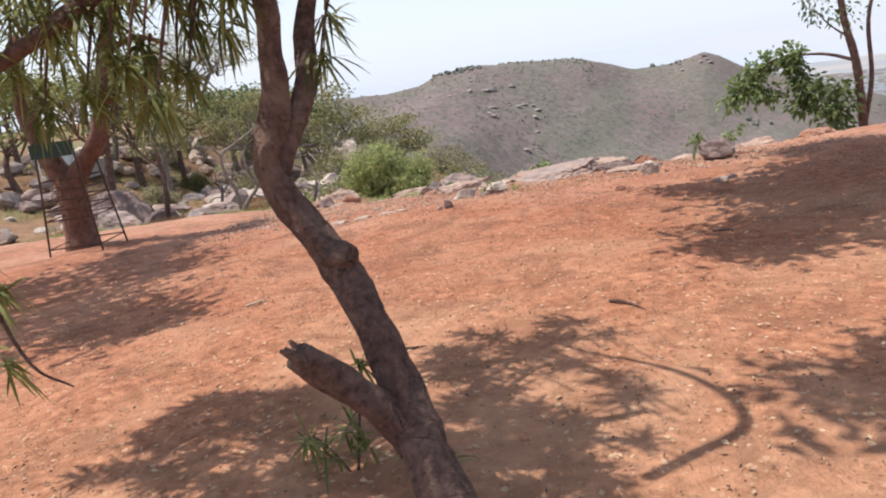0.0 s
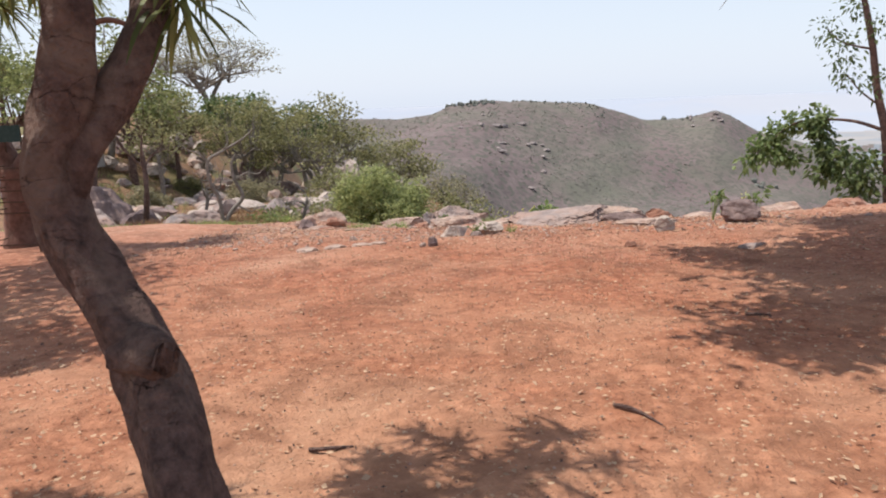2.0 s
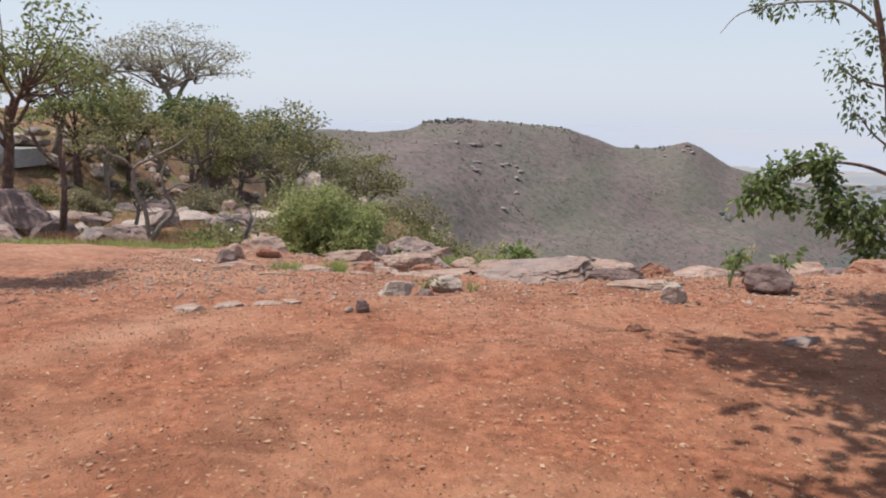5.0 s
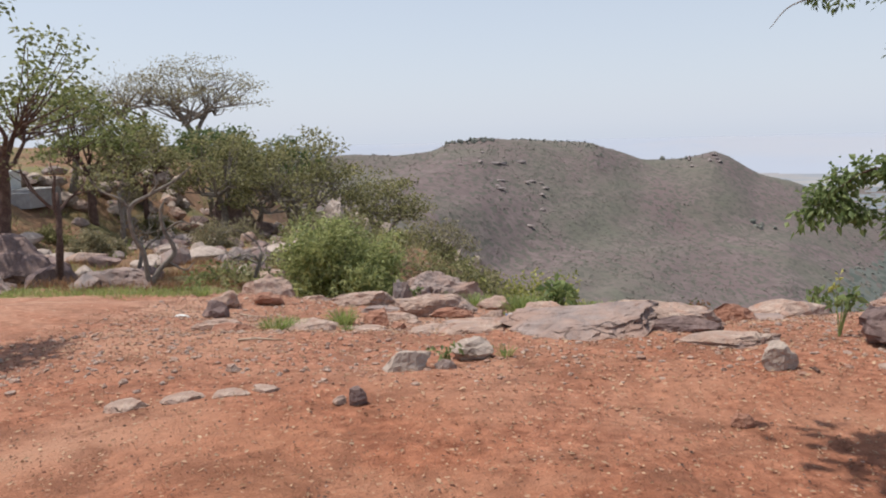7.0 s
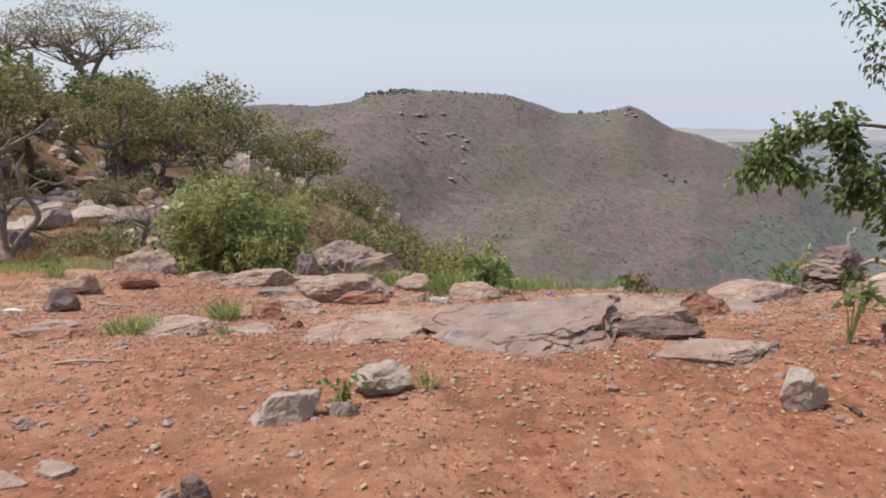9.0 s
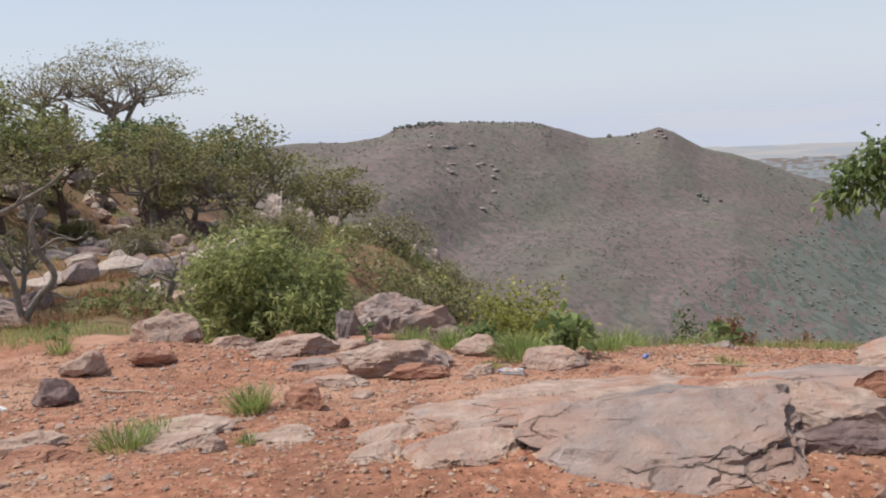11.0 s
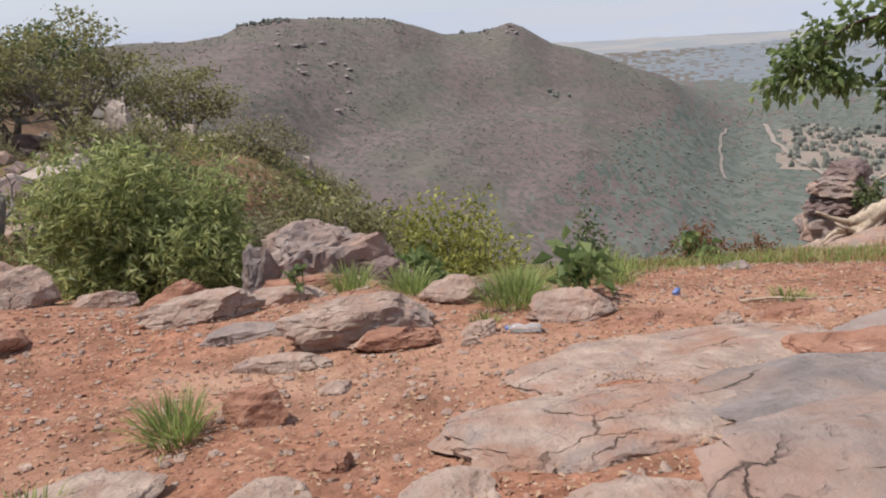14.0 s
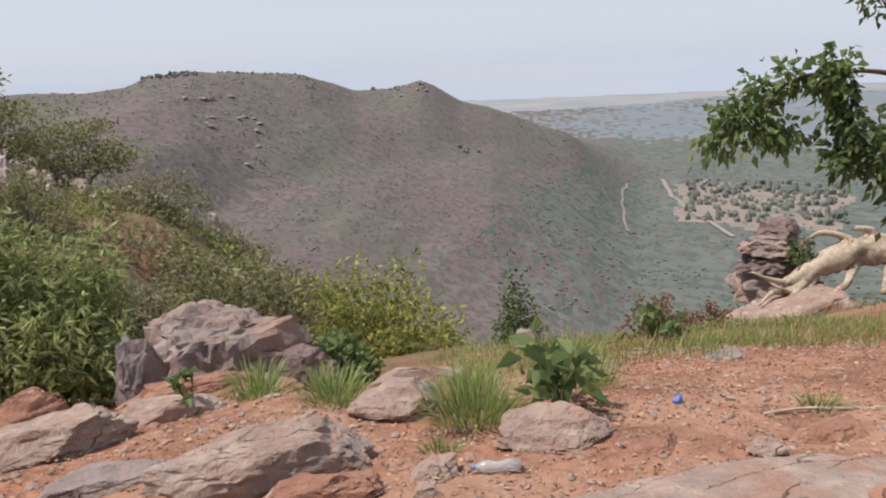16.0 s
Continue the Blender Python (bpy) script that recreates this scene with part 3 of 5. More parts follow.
def build_ground():
    a = np.concatenate([np.arange(-40, 62, 0.34), np.linspace(62, 320, 64, endpoint=False)])
    r = 0.12 * np.exp(np.linspace(0, math.log(4900 / 0.12), 560))
    A, R = np.meshgrid(np.radians(a), r)
    X, Y = R * np.sin(A), 3.0 + R * np.cos(A)
    Z = terrain(X, Y)
    n, m = X.shape
    verts = np.stack([X, Y, Z], -1).reshape(-1, 3)
    i, k = np.meshgrid(np.arange(n - 1), np.arange(m), indexing="ij")
    kk = (k + 1) % m
    faces = np.stack([i * m + k, (i + 1) * m + k, (i + 1) * m + kk, i * m + kk], -1).reshape(-1, 4)
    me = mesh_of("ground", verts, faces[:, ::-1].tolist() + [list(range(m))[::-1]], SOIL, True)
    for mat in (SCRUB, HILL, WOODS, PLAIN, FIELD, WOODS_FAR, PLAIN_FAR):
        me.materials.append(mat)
    c = verts[faces].mean(1)
    x, y = c[:, 0], c[:, 1]
    rr, aa = np.hypot(x, y - 8), np.degrees(np.arctan2(x, y - 8))
    wob = fbm(x * .25, y * .25, 3, 21)
    edge = 19 + np.clip(-x - 1, 0, 12) * .12 + 1.2 * wob
    idx = np.where(y > edge, 1, 0)
    idx = np.where((x < -9) & (y > 12) & (wob > 0.15), 1, idx)
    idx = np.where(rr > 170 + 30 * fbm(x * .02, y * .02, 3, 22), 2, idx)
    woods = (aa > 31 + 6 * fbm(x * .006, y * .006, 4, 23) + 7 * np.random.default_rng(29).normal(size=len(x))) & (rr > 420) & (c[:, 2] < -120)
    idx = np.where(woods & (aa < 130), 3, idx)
    # past these distances the ground takes colours with more painted haze
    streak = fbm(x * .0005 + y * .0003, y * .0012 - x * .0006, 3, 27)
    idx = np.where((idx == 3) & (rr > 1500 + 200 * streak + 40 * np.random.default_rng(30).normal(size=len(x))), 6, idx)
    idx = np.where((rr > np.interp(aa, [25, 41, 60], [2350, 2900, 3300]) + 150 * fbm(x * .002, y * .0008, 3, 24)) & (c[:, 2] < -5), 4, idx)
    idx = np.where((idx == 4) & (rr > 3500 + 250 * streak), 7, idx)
    field = (np.abs(aa - 45) < 5.5 + .8 * fbm(x * .02, y * .02, 3, 25)) & (np.abs(rr - 900) < 130 + 50 * fbm(x * .012, y * .012, 3, 26))
    idx = np.where(field, 5, idx)
    idx = np.where((aa < -60) | (aa > 130), np.where(rr > 40, 1, 0), idx)
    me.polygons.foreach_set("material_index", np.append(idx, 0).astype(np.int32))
    me.update()
    return tagged(new("ground", me), "red soil plateau falling to scrub slopes and a hazy plain", "ground", kind="structure")


ground = build_ground()


def clump_field(name, points, size, mat, label, seed, sub=1, category="shrubs", squash=0.75):
    """Small shrubs as lumpy balls, for slopes too far to count."""
    rng = np.random.default_rng(seed)
    v0, f0 = ICO[sub]
    f0 = np.array(f0)
    n = len(points)
    s = size * rng.uniform(.5, 1.5, n)
    v = v0[None] * (1 + rng.uniform(-.35, .35, (n, len(v0), 1))) * s[:, None, None] * np.array([1, 1, squash])
    v = v + points[:, None] + np.array([0, 0, 1.0]) * s[:, None, None] * .3
    f = (f0[None] + (np.arange(n) * len(v0))[:, None, None]).reshape(-1, 3)
    return tagged(part(name, v.reshape(-1, 3), f, mat), label, category, kind="stuff")


def scatter(seed, n, a0, a1, r0, r1, power=1.0):
    rng = np.random.default_rng(seed)
    a = np.radians(rng.uniform(a0, a1, n))
    r = r0 + (r1 - r0) * rng.uniform(0, 1, n) ** power
    x, y = r * np.sin(a), 8 + r * np.cos(a)
    return np.stack([x, y, terrain(x, y)], 1)


def clustered(points, seed, cut):
    keep = fbm(points[:, 0] * .012, points[:, 1] * .012, 4, seed) + .5 * fbm(points[:, 0] * .06, points[:, 1] * .06, 2, seed + 9) > cut
    return points[keep]


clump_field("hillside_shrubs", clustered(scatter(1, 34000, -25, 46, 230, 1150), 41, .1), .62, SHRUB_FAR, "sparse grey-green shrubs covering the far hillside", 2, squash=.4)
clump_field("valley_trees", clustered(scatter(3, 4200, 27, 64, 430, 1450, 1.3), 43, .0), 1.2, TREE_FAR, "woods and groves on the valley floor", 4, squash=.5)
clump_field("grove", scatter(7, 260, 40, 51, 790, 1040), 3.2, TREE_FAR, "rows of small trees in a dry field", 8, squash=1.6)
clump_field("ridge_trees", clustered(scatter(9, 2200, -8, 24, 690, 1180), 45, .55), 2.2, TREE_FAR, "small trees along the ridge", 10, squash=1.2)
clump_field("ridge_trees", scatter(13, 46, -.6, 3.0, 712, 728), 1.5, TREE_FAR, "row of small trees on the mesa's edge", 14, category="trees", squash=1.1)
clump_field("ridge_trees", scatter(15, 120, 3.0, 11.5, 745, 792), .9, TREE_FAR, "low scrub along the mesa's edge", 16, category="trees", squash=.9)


def dirt_road(name, bearings, label, width):
    pts = []
    for (a0, r0), (a1, r1) in zip(bearings, bearings[1:]):
        for k in range(12):
            a, r = radians(a0 + (a1 - a0) * k / 12), r0 + (r1 - r0) * k / 12
            pts.append((r * math.sin(a), 8 + r * math.cos(a)))
    pts = np.array(pts)
    pts += 3 * np.stack([vnoise(pts[:, 1] * .03, pts[:, 0] * .03, 3), vnoise(pts[:, 0] * .03, pts[:, 1] * .03, 4)], 1)
    d = np.gradient(pts, axis=0)
    n = np.stack([-d[:, 1], d[:, 0]], 1) / np.linalg.norm(d, axis=1)[:, None] * width / 2
    v = []
    for p in np.stack([pts + n, pts - n], 1).reshape(-1, 2):
        v.append((p[0], p[1], gz(p[0], p[1]) + 1.2))
    f = [[2 * k, 2 * k + 1, 2 * k + 3, 2 * k + 2] for k in range(len(pts) - 1)]
    tagged(part(name, v, f, DIRT), label, "road", kind="structure")


DIRT = material("pale_dirt", (0.27, 0.225, 0.195), (0.33, 0.28, 0.24), 0.05, 1.0, 0.0)
dirt_road("road", [(35.7, 960), (35.1, 860), (35.5, 780), (35.8, 700)], "pale dirt track across the valley floor", 3)
dirt_road("road", [(38.2, 1040), (39.0, 920), (40.6, 830), (43.8, 715)], "winding pale dirt road beside a dry field", 5.5)
rng = np.random.default_rng(12)
for k in range(16):
    a, r = radians(rng.uniform(0.2, 7.5)), rng.uniform(560, 680)
    x, y = r * math.sin(a), 8 + r * math.cos(a)
    rock("crag", x, y, rng.uniform(5, 13), 6, rng.uniform(1.2, 2.4), "pale rock crag on the far hillside", CRAG, 700 + k, rng.uniform(0, 180), .3, 2, group="hillside crags", category="rock")
for k in range(9):
    a, r = radians(rng.uniform(17.6, 20.4)), rng.uniform(800, 862)
    x, y = r * math.sin(a), 8 + r * math.cos(a)
    rock("crag", x, y, rng.uniform(7, 16), 5, rng.uniform(1.4, 3.0), "pale bare rock scar on the far cone", CRAG, 740 + k, 60, .3, 2, group="hillside crags", category="rock")
# ---- rocks along the edge and in the soil ----
PALE, GREY, RED = "pale pinkish weathered rock bedded in red soil", "grey weathered flat rock on red soil", "rusty red rock bedded in red soil"
# the big ledge of the middle edge
rock("rock", 1.66, 11.95, 1.55, 1.25, 0.235, "large grey rock slab with a rusty broken end", ROCK_GREY, 11, -8, 0.5, 5, flat_top=0.42, layers=2.6, cuts=7, keep=(.62, .92), tilt=(3, -5), square=3.0, grain=.10)
rock("rock", 2.48, 12.08, 1.45, .6, .23, "pale end of the grey slab", ROCK_PALE, 110, -10, .45, 5, layers=2.6, grain=.12, flat_top=.5, tilt=(3, 4))
rock("rock", 2.55, 11.74, .95, .22, .15, "rusty purple ledge under the slab's end", ROCK_DARK, 109, -8, .45, 4, layers=2.6, grain=.14)
rock("rock", 2.75, 11.25, 1.05, 0.6, 0.085, "low flat pinkish rock beside the grey slab", ROCK_PALE, 111, -12, 0.5, 4, flat_top=.5)
rock("rock", 0.72, 12.25, 1.05, 0.75, 0.095, "flat pinkish slab joining the grey one", ROCK_PALE, 12, 5, 0.5, 5, flat_top=.5, square=3.0)
rock("rock", 0.06, 12.35, 0.45, 0.35, 0.051, GREY, ROCK_PALE, 112, 25, 0.5, flat_top=.5)
rock("rock", 0.08, 10.5, 0.44, 0.30, 0.145, "pale angular stone leaning in red soil", ROCK_WHITE, 13, 32, 0.35, tilt=(0, -14))
rock("rock", 0.60, 10.95, 0.40, 0.30, 0.162, "blocky pale stone beside a small green plant", ROCK_WHITE, 14, 10, flat_top=.6)
rock("rock", 0.38, 10.55, 0.22, 0.18, 0.076, "small grey stone on red soil", ROCK_GREY, 15, 0)
rock("rock", -0.18, 9.68, 0.16, 0.13, 0.119, "small dark purple stone on red soil", ROCK_DARK, 16, 20)
rock("rock", -0.30, 9.70, 0.10, 0.09, 0.051, "small pinkish stone on red soil", ROCK_PALE, 113, 60)
rock("rock", 2.78, 10.30, 0.33, 0.26, 0.178, "pale blocky stone on red soil", ROCK_WHITE, 17, 15, flat_top=.7)
rock("rock", 2.07, 9.2, 0.19, 0.14, 0.076, "small reddish stone on red soil", ROCK_RED, 114, 40)
rock("rock", 4.0, 10.95, 0.58, 0.5, 0.289, "dark rounded boulder in tree shade", ROCK_DARK, 18, 0, cuts=8, keep=(.6, .95))
rock("rock", 3.38, 12.65, 0.62, 0.4, 0.19, "rusty red rock at the edge", ROCK_RED, 115, 10, .3)
rock("rock", 4.6, 14.1, 1.2, 0.6, 0.22, "pale flat rock on the far edge", ROCK_PALE, 116, 5, .4, flat_top=.5)
rock("rock", 5.6, 13.2, 1.0, 0.6, 0.204, "pale rock in tree shade at the edge", ROCK_PALE, 117, -15, .4)
rock("rock", 6.9, 13.9, 1.3, 0.7, 0.272, "brownish rock in tree shade at the edge", ROCK_RED, 118, 10, .4)
rock("rock", 3.3, 8.9, 0.5, 0.3, 0.043, "flat grey stone set flush in the soil", ROCK_GREY, 119, 30, .6)
for k, (x, y, w, d, h, turn) in enumerate([(-1.72, 9.75, .34, .26, .035, 0), (-1.40, 9.86, .38, .28, .03, 15), (-1.10, 9.92, .34, .26, .03, -10), (-0.85, 10.0, .25, .2, .03, 5)]):
    rock("rock", x, y, w, d, h, "flat pale stone in a row set in the soil", ROCK_PALE, 120 + k, turn, .6, flat_top=.4, group="row of flush stones")
rock("rock", -1.28, 10.6, .17, .14, 0.060, "small pale stone on red soil", ROCK_PALE, 125, 0)
rock("rock", -1.2, 12.9, .50, .32, 0.07, "low rounded pale rock beside a grass tuft", ROCK_PALE, 126, 8, .35, cuts=5)
rock("rock", -0.92, 12.75, .20, .17, 0.085, "small pinkish stone on red soil", ROCK_PALE, 127, 0)
rock("rock", -0.55, 13.08, .42, .30, 0.060, "flat pale stone on red soil", ROCK_PALE, 128, 0, .5)
rock("rock", -2.2, 13.0, .55, .32, 0.10, "flat rounded stone on red soil", ROCK_PALE, 129, 5, .4)
rock("rock", -2.72, 14.5, .42, .34, 0.238, "angular stone with a dark purple face", ROCK_DARK, 130, 35, .25, cuts=16)
rock("rock", -2.95, 15.6, .5, .35, 0.221, "pale angular stone at the grassy edge", ROCK_PALE, 131, 10, .3)
rock("rock", -2.45, 16.0, .55, .35, 0.19, "pale pointed rock on the edge", ROCK_RED, 132, 15, .3)
rock("rock", -3.02, 17.95, 1.2, .7, 0.46, "pale pink jagged rock on the edge", ROCK_PALE, 133, 12, .3, 4, layers=2.5, category="boulder")
rock("rock", -2.15, 17.85, 1.0, .4, 0.17, "low pale rock under a green bush", ROCK_PALE, 134, 0, .4)
rock("rock", -1.35, 17.65, .8, .45, 0.30, "orange rock with a dark cleft under the bush", ROCK_RED, 135, -10, .3, layers=2)
rock("rock", -0.95, 17.2, .62, .45, 0.145, "whitish flat rock on red soil", ROCK_PALE, 136, 8, .4, flat_top=.5)
rock("rock", 0.02, 18.5, 1.72, 1.2, 0.86, "large grey and pink boulder among bushes", ROCK_GREY, 19, -4, 0.3, 5, layers=1.6, category="boulder", cuts=11, keep=(.66, .98), grain=.13, square=4.0)
rock("rock", -0.55, 18.1, .62, .5, .66, "grey fractured block leaning on the boulder", ROCK_SLATE, 157, 20, .3, 4, layers=2.4, cuts=16, keep=(.5, .85), grain=.14)
rock("rock", 0.78, 18.1, .8, .5, .42, "purple-grey block below the boulder", ROCK_DARK, 137, -18, .3, 4, layers=2, square=4.0, grain=.12)
rock("rock", -0.15, 17.6, 1.9, .6, .24, "rusty ledge along the boulder's foot", ROCK_RED, 138, 3, .35, 5, layers=2.4, square=3.5, grain=.12)
rock("rock", -0.35, 16.85, .9, .5, .15, "low pinkish rock below the boulder", ROCK_PALE, 158, 8, .4, 4, layers=2)
rock("rock", -0.95, 16.35, 1.1, .55, .20, "low pale ledge with an orange top", ROCK_PALE, 159, 5, .4, 5, layers=2.4, square=3.0, grain=.11)
rock("rock", -0.72, 15.75, .95, .4, .07, "flat purplish-pink stone flush with the soil", ROCK_GREY, 161, 12, .5, 4, flat_top=.5)
rock("rock", 0.16, 15.32, 1.10, 0.44, 0.29, "arched pale slab with a rusty hollow underside", ROCK_PALE, 20, -6, 0.3, 5, flat_top=.5, cuts=7, keep=(.62, .95), square=3.0, tilt=(8, 3), layers=2.2)
rock("rock", 0.36, 14.98, .74, .26, .15, "rusty broken ledge under the arched slab", ROCK_RED, 156, -12, .4, 4, grain=.14)
rock("rock", -0.45, 14.95, .75, .35, 0.102, "long pale rock beside the arched slab", ROCK_PALE, 139, -18, .4)
rock("rock", -0.55, 14.1, 0.44, 0.34, 0.225, "orange-red rock with a pale broken top beside a grass tuft", ROCK_RED, 23, -10, .3, 5, cuts=9, keep=(.4, .72), layers=2.6)
rock("rock", -0.12, 14.35, .30, .24, 0.051, "flat pinkish stone on red soil", ROCK_PALE, 140, 0, .5)
rock("rock", -0.25, 13.3, .22, .2, 0.085, "small reddish stone on red soil", ROCK_RED, 141, 0, .4)
rock("rock", -1.32, 13.25, .85, .45, 0.08, "pale long rock beside a grass clump", ROCK_PALE, 142, 14, .4, 4, cuts=8)
rock("rock", -2.0, 12.75, .7, .4, 0.076, "low pinkish rock at the soil edge", ROCK_RED, 143, 5, .45)
rock("rock", -0.58, 12.95, .55, .40, 0.032, "low rounded pinkish rock in the soil", ROCK_PALE, 144, 5, .5, cuts=5)
rock("rock", 0.15, 12.75, .40, .34, 0.043, "low rounded pinkish rock in the soil", ROCK_PALE, 145, 40, .5, cuts=5)
rock("rock", 1.68, 15.0, 0.66, 0.40, 0.18, "pale grey pointed rock below a leafy plant", ROCK_PALE, 22, -15, .25, cuts=8)
rock("rock", 0.98, 14.97, .36, .24, 0.085, "whitish flat stone beside a plastic bottle", ROCK_PALE, 146, 0, .4)
rock("rock", 0.83, 14.78, .20, .16, 0.06, "small whitish stone on red soil", ROCK_PALE, 147, 0, .4)
rock("rock", 1.05, 15.95, .62, .42, 0.21, "cracked pale rock in dry grass", ROCK_PALE, 148, -22, .35, layers=2)
rock("rock", 1.30, 16.75, .95, .6, 0.17, "smooth grey rock beside grass", ROCK_GREY, 149, 12, .4)
rock("rock", 1.85, 17.85, 1.0, .6, 0.24, "domed pinkish rock behind grass", ROCK_PALE, 150, 0, .4, cuts=5)
rock("rock", 3.45, 18.7, .5, .35, 0.24, "small grey rock among grass", ROCK_GREY, 151, 0, .3)
rock("rock", 2.47, 14.3, .24, .16, 0.085, "small pale angular stone on red soil", ROCK_PALE, 152, -25, .3)
rock("rock", 3.65, 15.85, .55, .35, 0.060, "flat bluish-grey stone in grass", ROCK_GREY, 153, 0, .5)
rock("rock", 2.95, 14.3, .62, .4, 0.08, "low pinkish rock in the soil", ROCK_RED, 154, 10, .5)
rock("rock", 2.05, 14.6, .36, .24, 0.051, "flat reddish stone on red soil", ROCK_RED, 155, 10, .5)
# the broad outcrop stepped on at the end
outcrop = thing("rock_outcrop", 2.1, 13.0, gz(2.1, 13.0), "broad cracked grey-pink rock outcrop level with the soil", "rock")


def slab(x, y, w, d, h, mat, seed, turn, label="", rise=-10, layers=2.4):
    v, f = rock_shape(w / 2, d / 2, h, seed, 5, cuts=7, keep=(.6, .9), flat_top=.4, layers=layers, grain=.05)
    v = v @ np.array(Euler((radians(rise), 0, radians(turn))).to_matrix()).T
    v[:, 2] += h * .5 - np.percentile(v[:, 2], 90) + gz(x, y) - gz(2.1, 13.0)
    v += np.array([x - 2.1, y - 13.0, 0])
    part("slab", v, f, mat, outcrop, label)


slab(1.10, 13.05, 1.75, 1.0, .16, ROCK_PALE, 23, -10, "pinkish smooth slab")
slab(2.25, 12.72, 2.0, 1.15, .25, ROCK_SLATE, 24, -14, "dark grey smooth slab with long cracks")
slab(1.95, 13.80, 2.2, 1.1, .14, ROCK_PALE, 25, -6, "low pinkish slab")
slab(3.45, 13.2, 1.9, 1.3, .20, ROCK_GREY, 26, 8, "layered purple-grey slab", layers=3.5)
slab(2.75, 13.35, 1.2, .6, .16, ROCK_RED, 27, -12, "rusty broken ledge", layers=2)
slab(0.55, 13.35, .8, .5, .10, ROCK_PALE, 28, 20)

# ---- the rocky hill ----
rng = np.random.default_rng(77)
rock("boulder", -11.3, 23.7, 2.6, 1.8, 1.5, "dark grey boulder below a tree", ROCK_DARK, 160, 0, .25, 4, layers=2, category="boulder")
rock("boulder", -9.6, 19.6, 2.2, 1.2, .75, "grey boulder beside the tree guard", ROCK_GREY, 161, -20, .3, 4, layers=2, category="boulder")
rock("boulder", -10.6, 20.3, 1.8, 1.2, 1.0, "dark streaked boulder beside the tree guard", ROCK_DARK, 162, -20, .3, 4, layers=2, category="boulder")
rock("boulder", -7.3, 21.2, 2.0, .9, .5, "long grey rock in grass", ROCK_GREY, 163, -14, .3, 4, category="boulder")
rock("boulder", -13.5, 49.2, 2.8, 2.2, 2.4, "dark rounded boulder on the hillside", ROCK_DARK, 164, 0, .2, 4, category="boulder")
for k, (x, y, w, h) in enumerate([(-22.7, 58.5, 2.8, 2.6), (-24.6, 59, 2.2, 2.2), (-21.3, 58, 1.6, 1.6), (-21.5, 56.5, 2.0, 1.3), (-23.5, 57, 1.8, 1.4), (-20.2, 57.5, 1.5, 1.2), (-19.6, 55, 1.6, 1.0), (-22.3, 60, 2.0, 1.7)]):
    rock("boulder", x, y, w, w * .8, h, "whitish boulder heaped on the hilltop", ROCK_WHITE, 170 + k, 40 * k, .25, 3, category="boulder", group="hilltop boulders")
for k, (x, y, w, h) in enumerate([(-9.7, 66.5, 3.4, 2.6), (-8.2, 64.5, 2.2, 1.8), (-6.8, 62, 2.4, 1.8), (-13.5, 66.0, 2.2, 1.9), (-1.0, 51.5, 2.4, .8), (0.9, 50.2, 2.6, 1.0), (-2.6, 52.5, 1.6, .9), (2.6, 47, 1.2, .6), (-5.6, 58, 1.6, 1.2), (-6.7, 47.0, 1.5, 2.1), (-6.0, 47.3, 1.7, 1.7), (-5.0, 47.4, 1.5, 1.2), (-3.9, 47.6, 1.3, 1.0), (-2.0, 47.8, 1.5, .9), (-.7, 47.6, 1.2, .8)]):
    rock("boulder", x, y, w, w * .7, h, "whitish rock among hillside bushes", ROCK_WHITE, 180 + k, 25 * k, .25, 3, category="boulder", group="hillside rocks")
for k, (x, y, w, top) in enumerate([(-1.0, 46.0, 3.4, -4.1), (-2.8, 46.6, 1.8, -4.2), (0.5, 45.4, 1.6, -4.6), (1.5, 45.0, 1.0, -5.1), (-6.2, 44.0, 2.0, -1.7), (-5.2, 44.2, 1.7, -2.4), (-6.9, 43.8, 1.5, -2.5), (-4.6, 43.6, 1.3, -3.0), (-5.7, 43.4, 1.4, -3.1)] ):
    h = max(.5, top - gz(x, y))
    rock("boulder", x, y, w, w * .7, h, "pale weathered rock standing out of hillside scrub", ROCK_WHITE, 640 + k, 30 * k, .2, 4, category="boulder", group="hillside rocks", layers=2.2, grain=.13)
for k in range(250):
    x, y = rng.uniform(-26, -4), rng.uniform(20.5, 58)
    if x > -5.5 and y > 30:
        continue
    s = rng.uniform(.3, 1.2) * (0.6 + y / 62)
    rock("boulder", x, y, s * rng.uniform(1.1, 1.9), s, s * rng.uniform(.28, .58), "brownish rock scattered on the dry hillside", [ROCK_GREY, ROCK_DARK, ROCK_WHITE, ROCK_SLATE, ROCK_PALE][k % 5], 200 + k, rng.uniform(0, 180), .3, 2, category="rock", group="scattered hillside rocks")
dome_tree("tree", -12.0, 24.0, "tall dark forked tree with a sparse green crown", BARK, LEAF_HILL, 51, 3.8, .15, (4.4, 4.2, 3.8, 4.1), 46, 34, .34, .20, .10, lean=(.6, 0), hollow=.1)
tree("tree", -9.4, 22.4, "thin dark forked tree on the hillside", BARK, LEAF_OLIVE, 151, 2.2, .08, 3, 1.1, 7, .2, .14, .06, lean=(.2, 0), spread=.6, up=.4)
for k, (x, y, h) in enumerate([(-24.0, 39.5, 3.0), (-27.5, 43.0, 3.4), (-21.5, 35.0, 2.4), (-30.0, 47.0, 3.6), (-20.0, 50.5, 3.4)]):
    dome_tree("tree", x, y, "dark-trunked olive tree on the stony hill", BARK, LEAF_HILL, 90 + k, h, .15, (4.8, 4.4, 3.4, h * .9), 44, 34, .42, .28, .13, group="hill trees", hollow=.2)
dome_tree("tree", -18.8, 42.6, "hillside tree with a dark trunk and green crown", BARK, LEAF_HILL, 52, 2.8, .20, (4.6, 4, 4.2, 3.2), 44, 34, .42, .30, .15, hollow=.2)
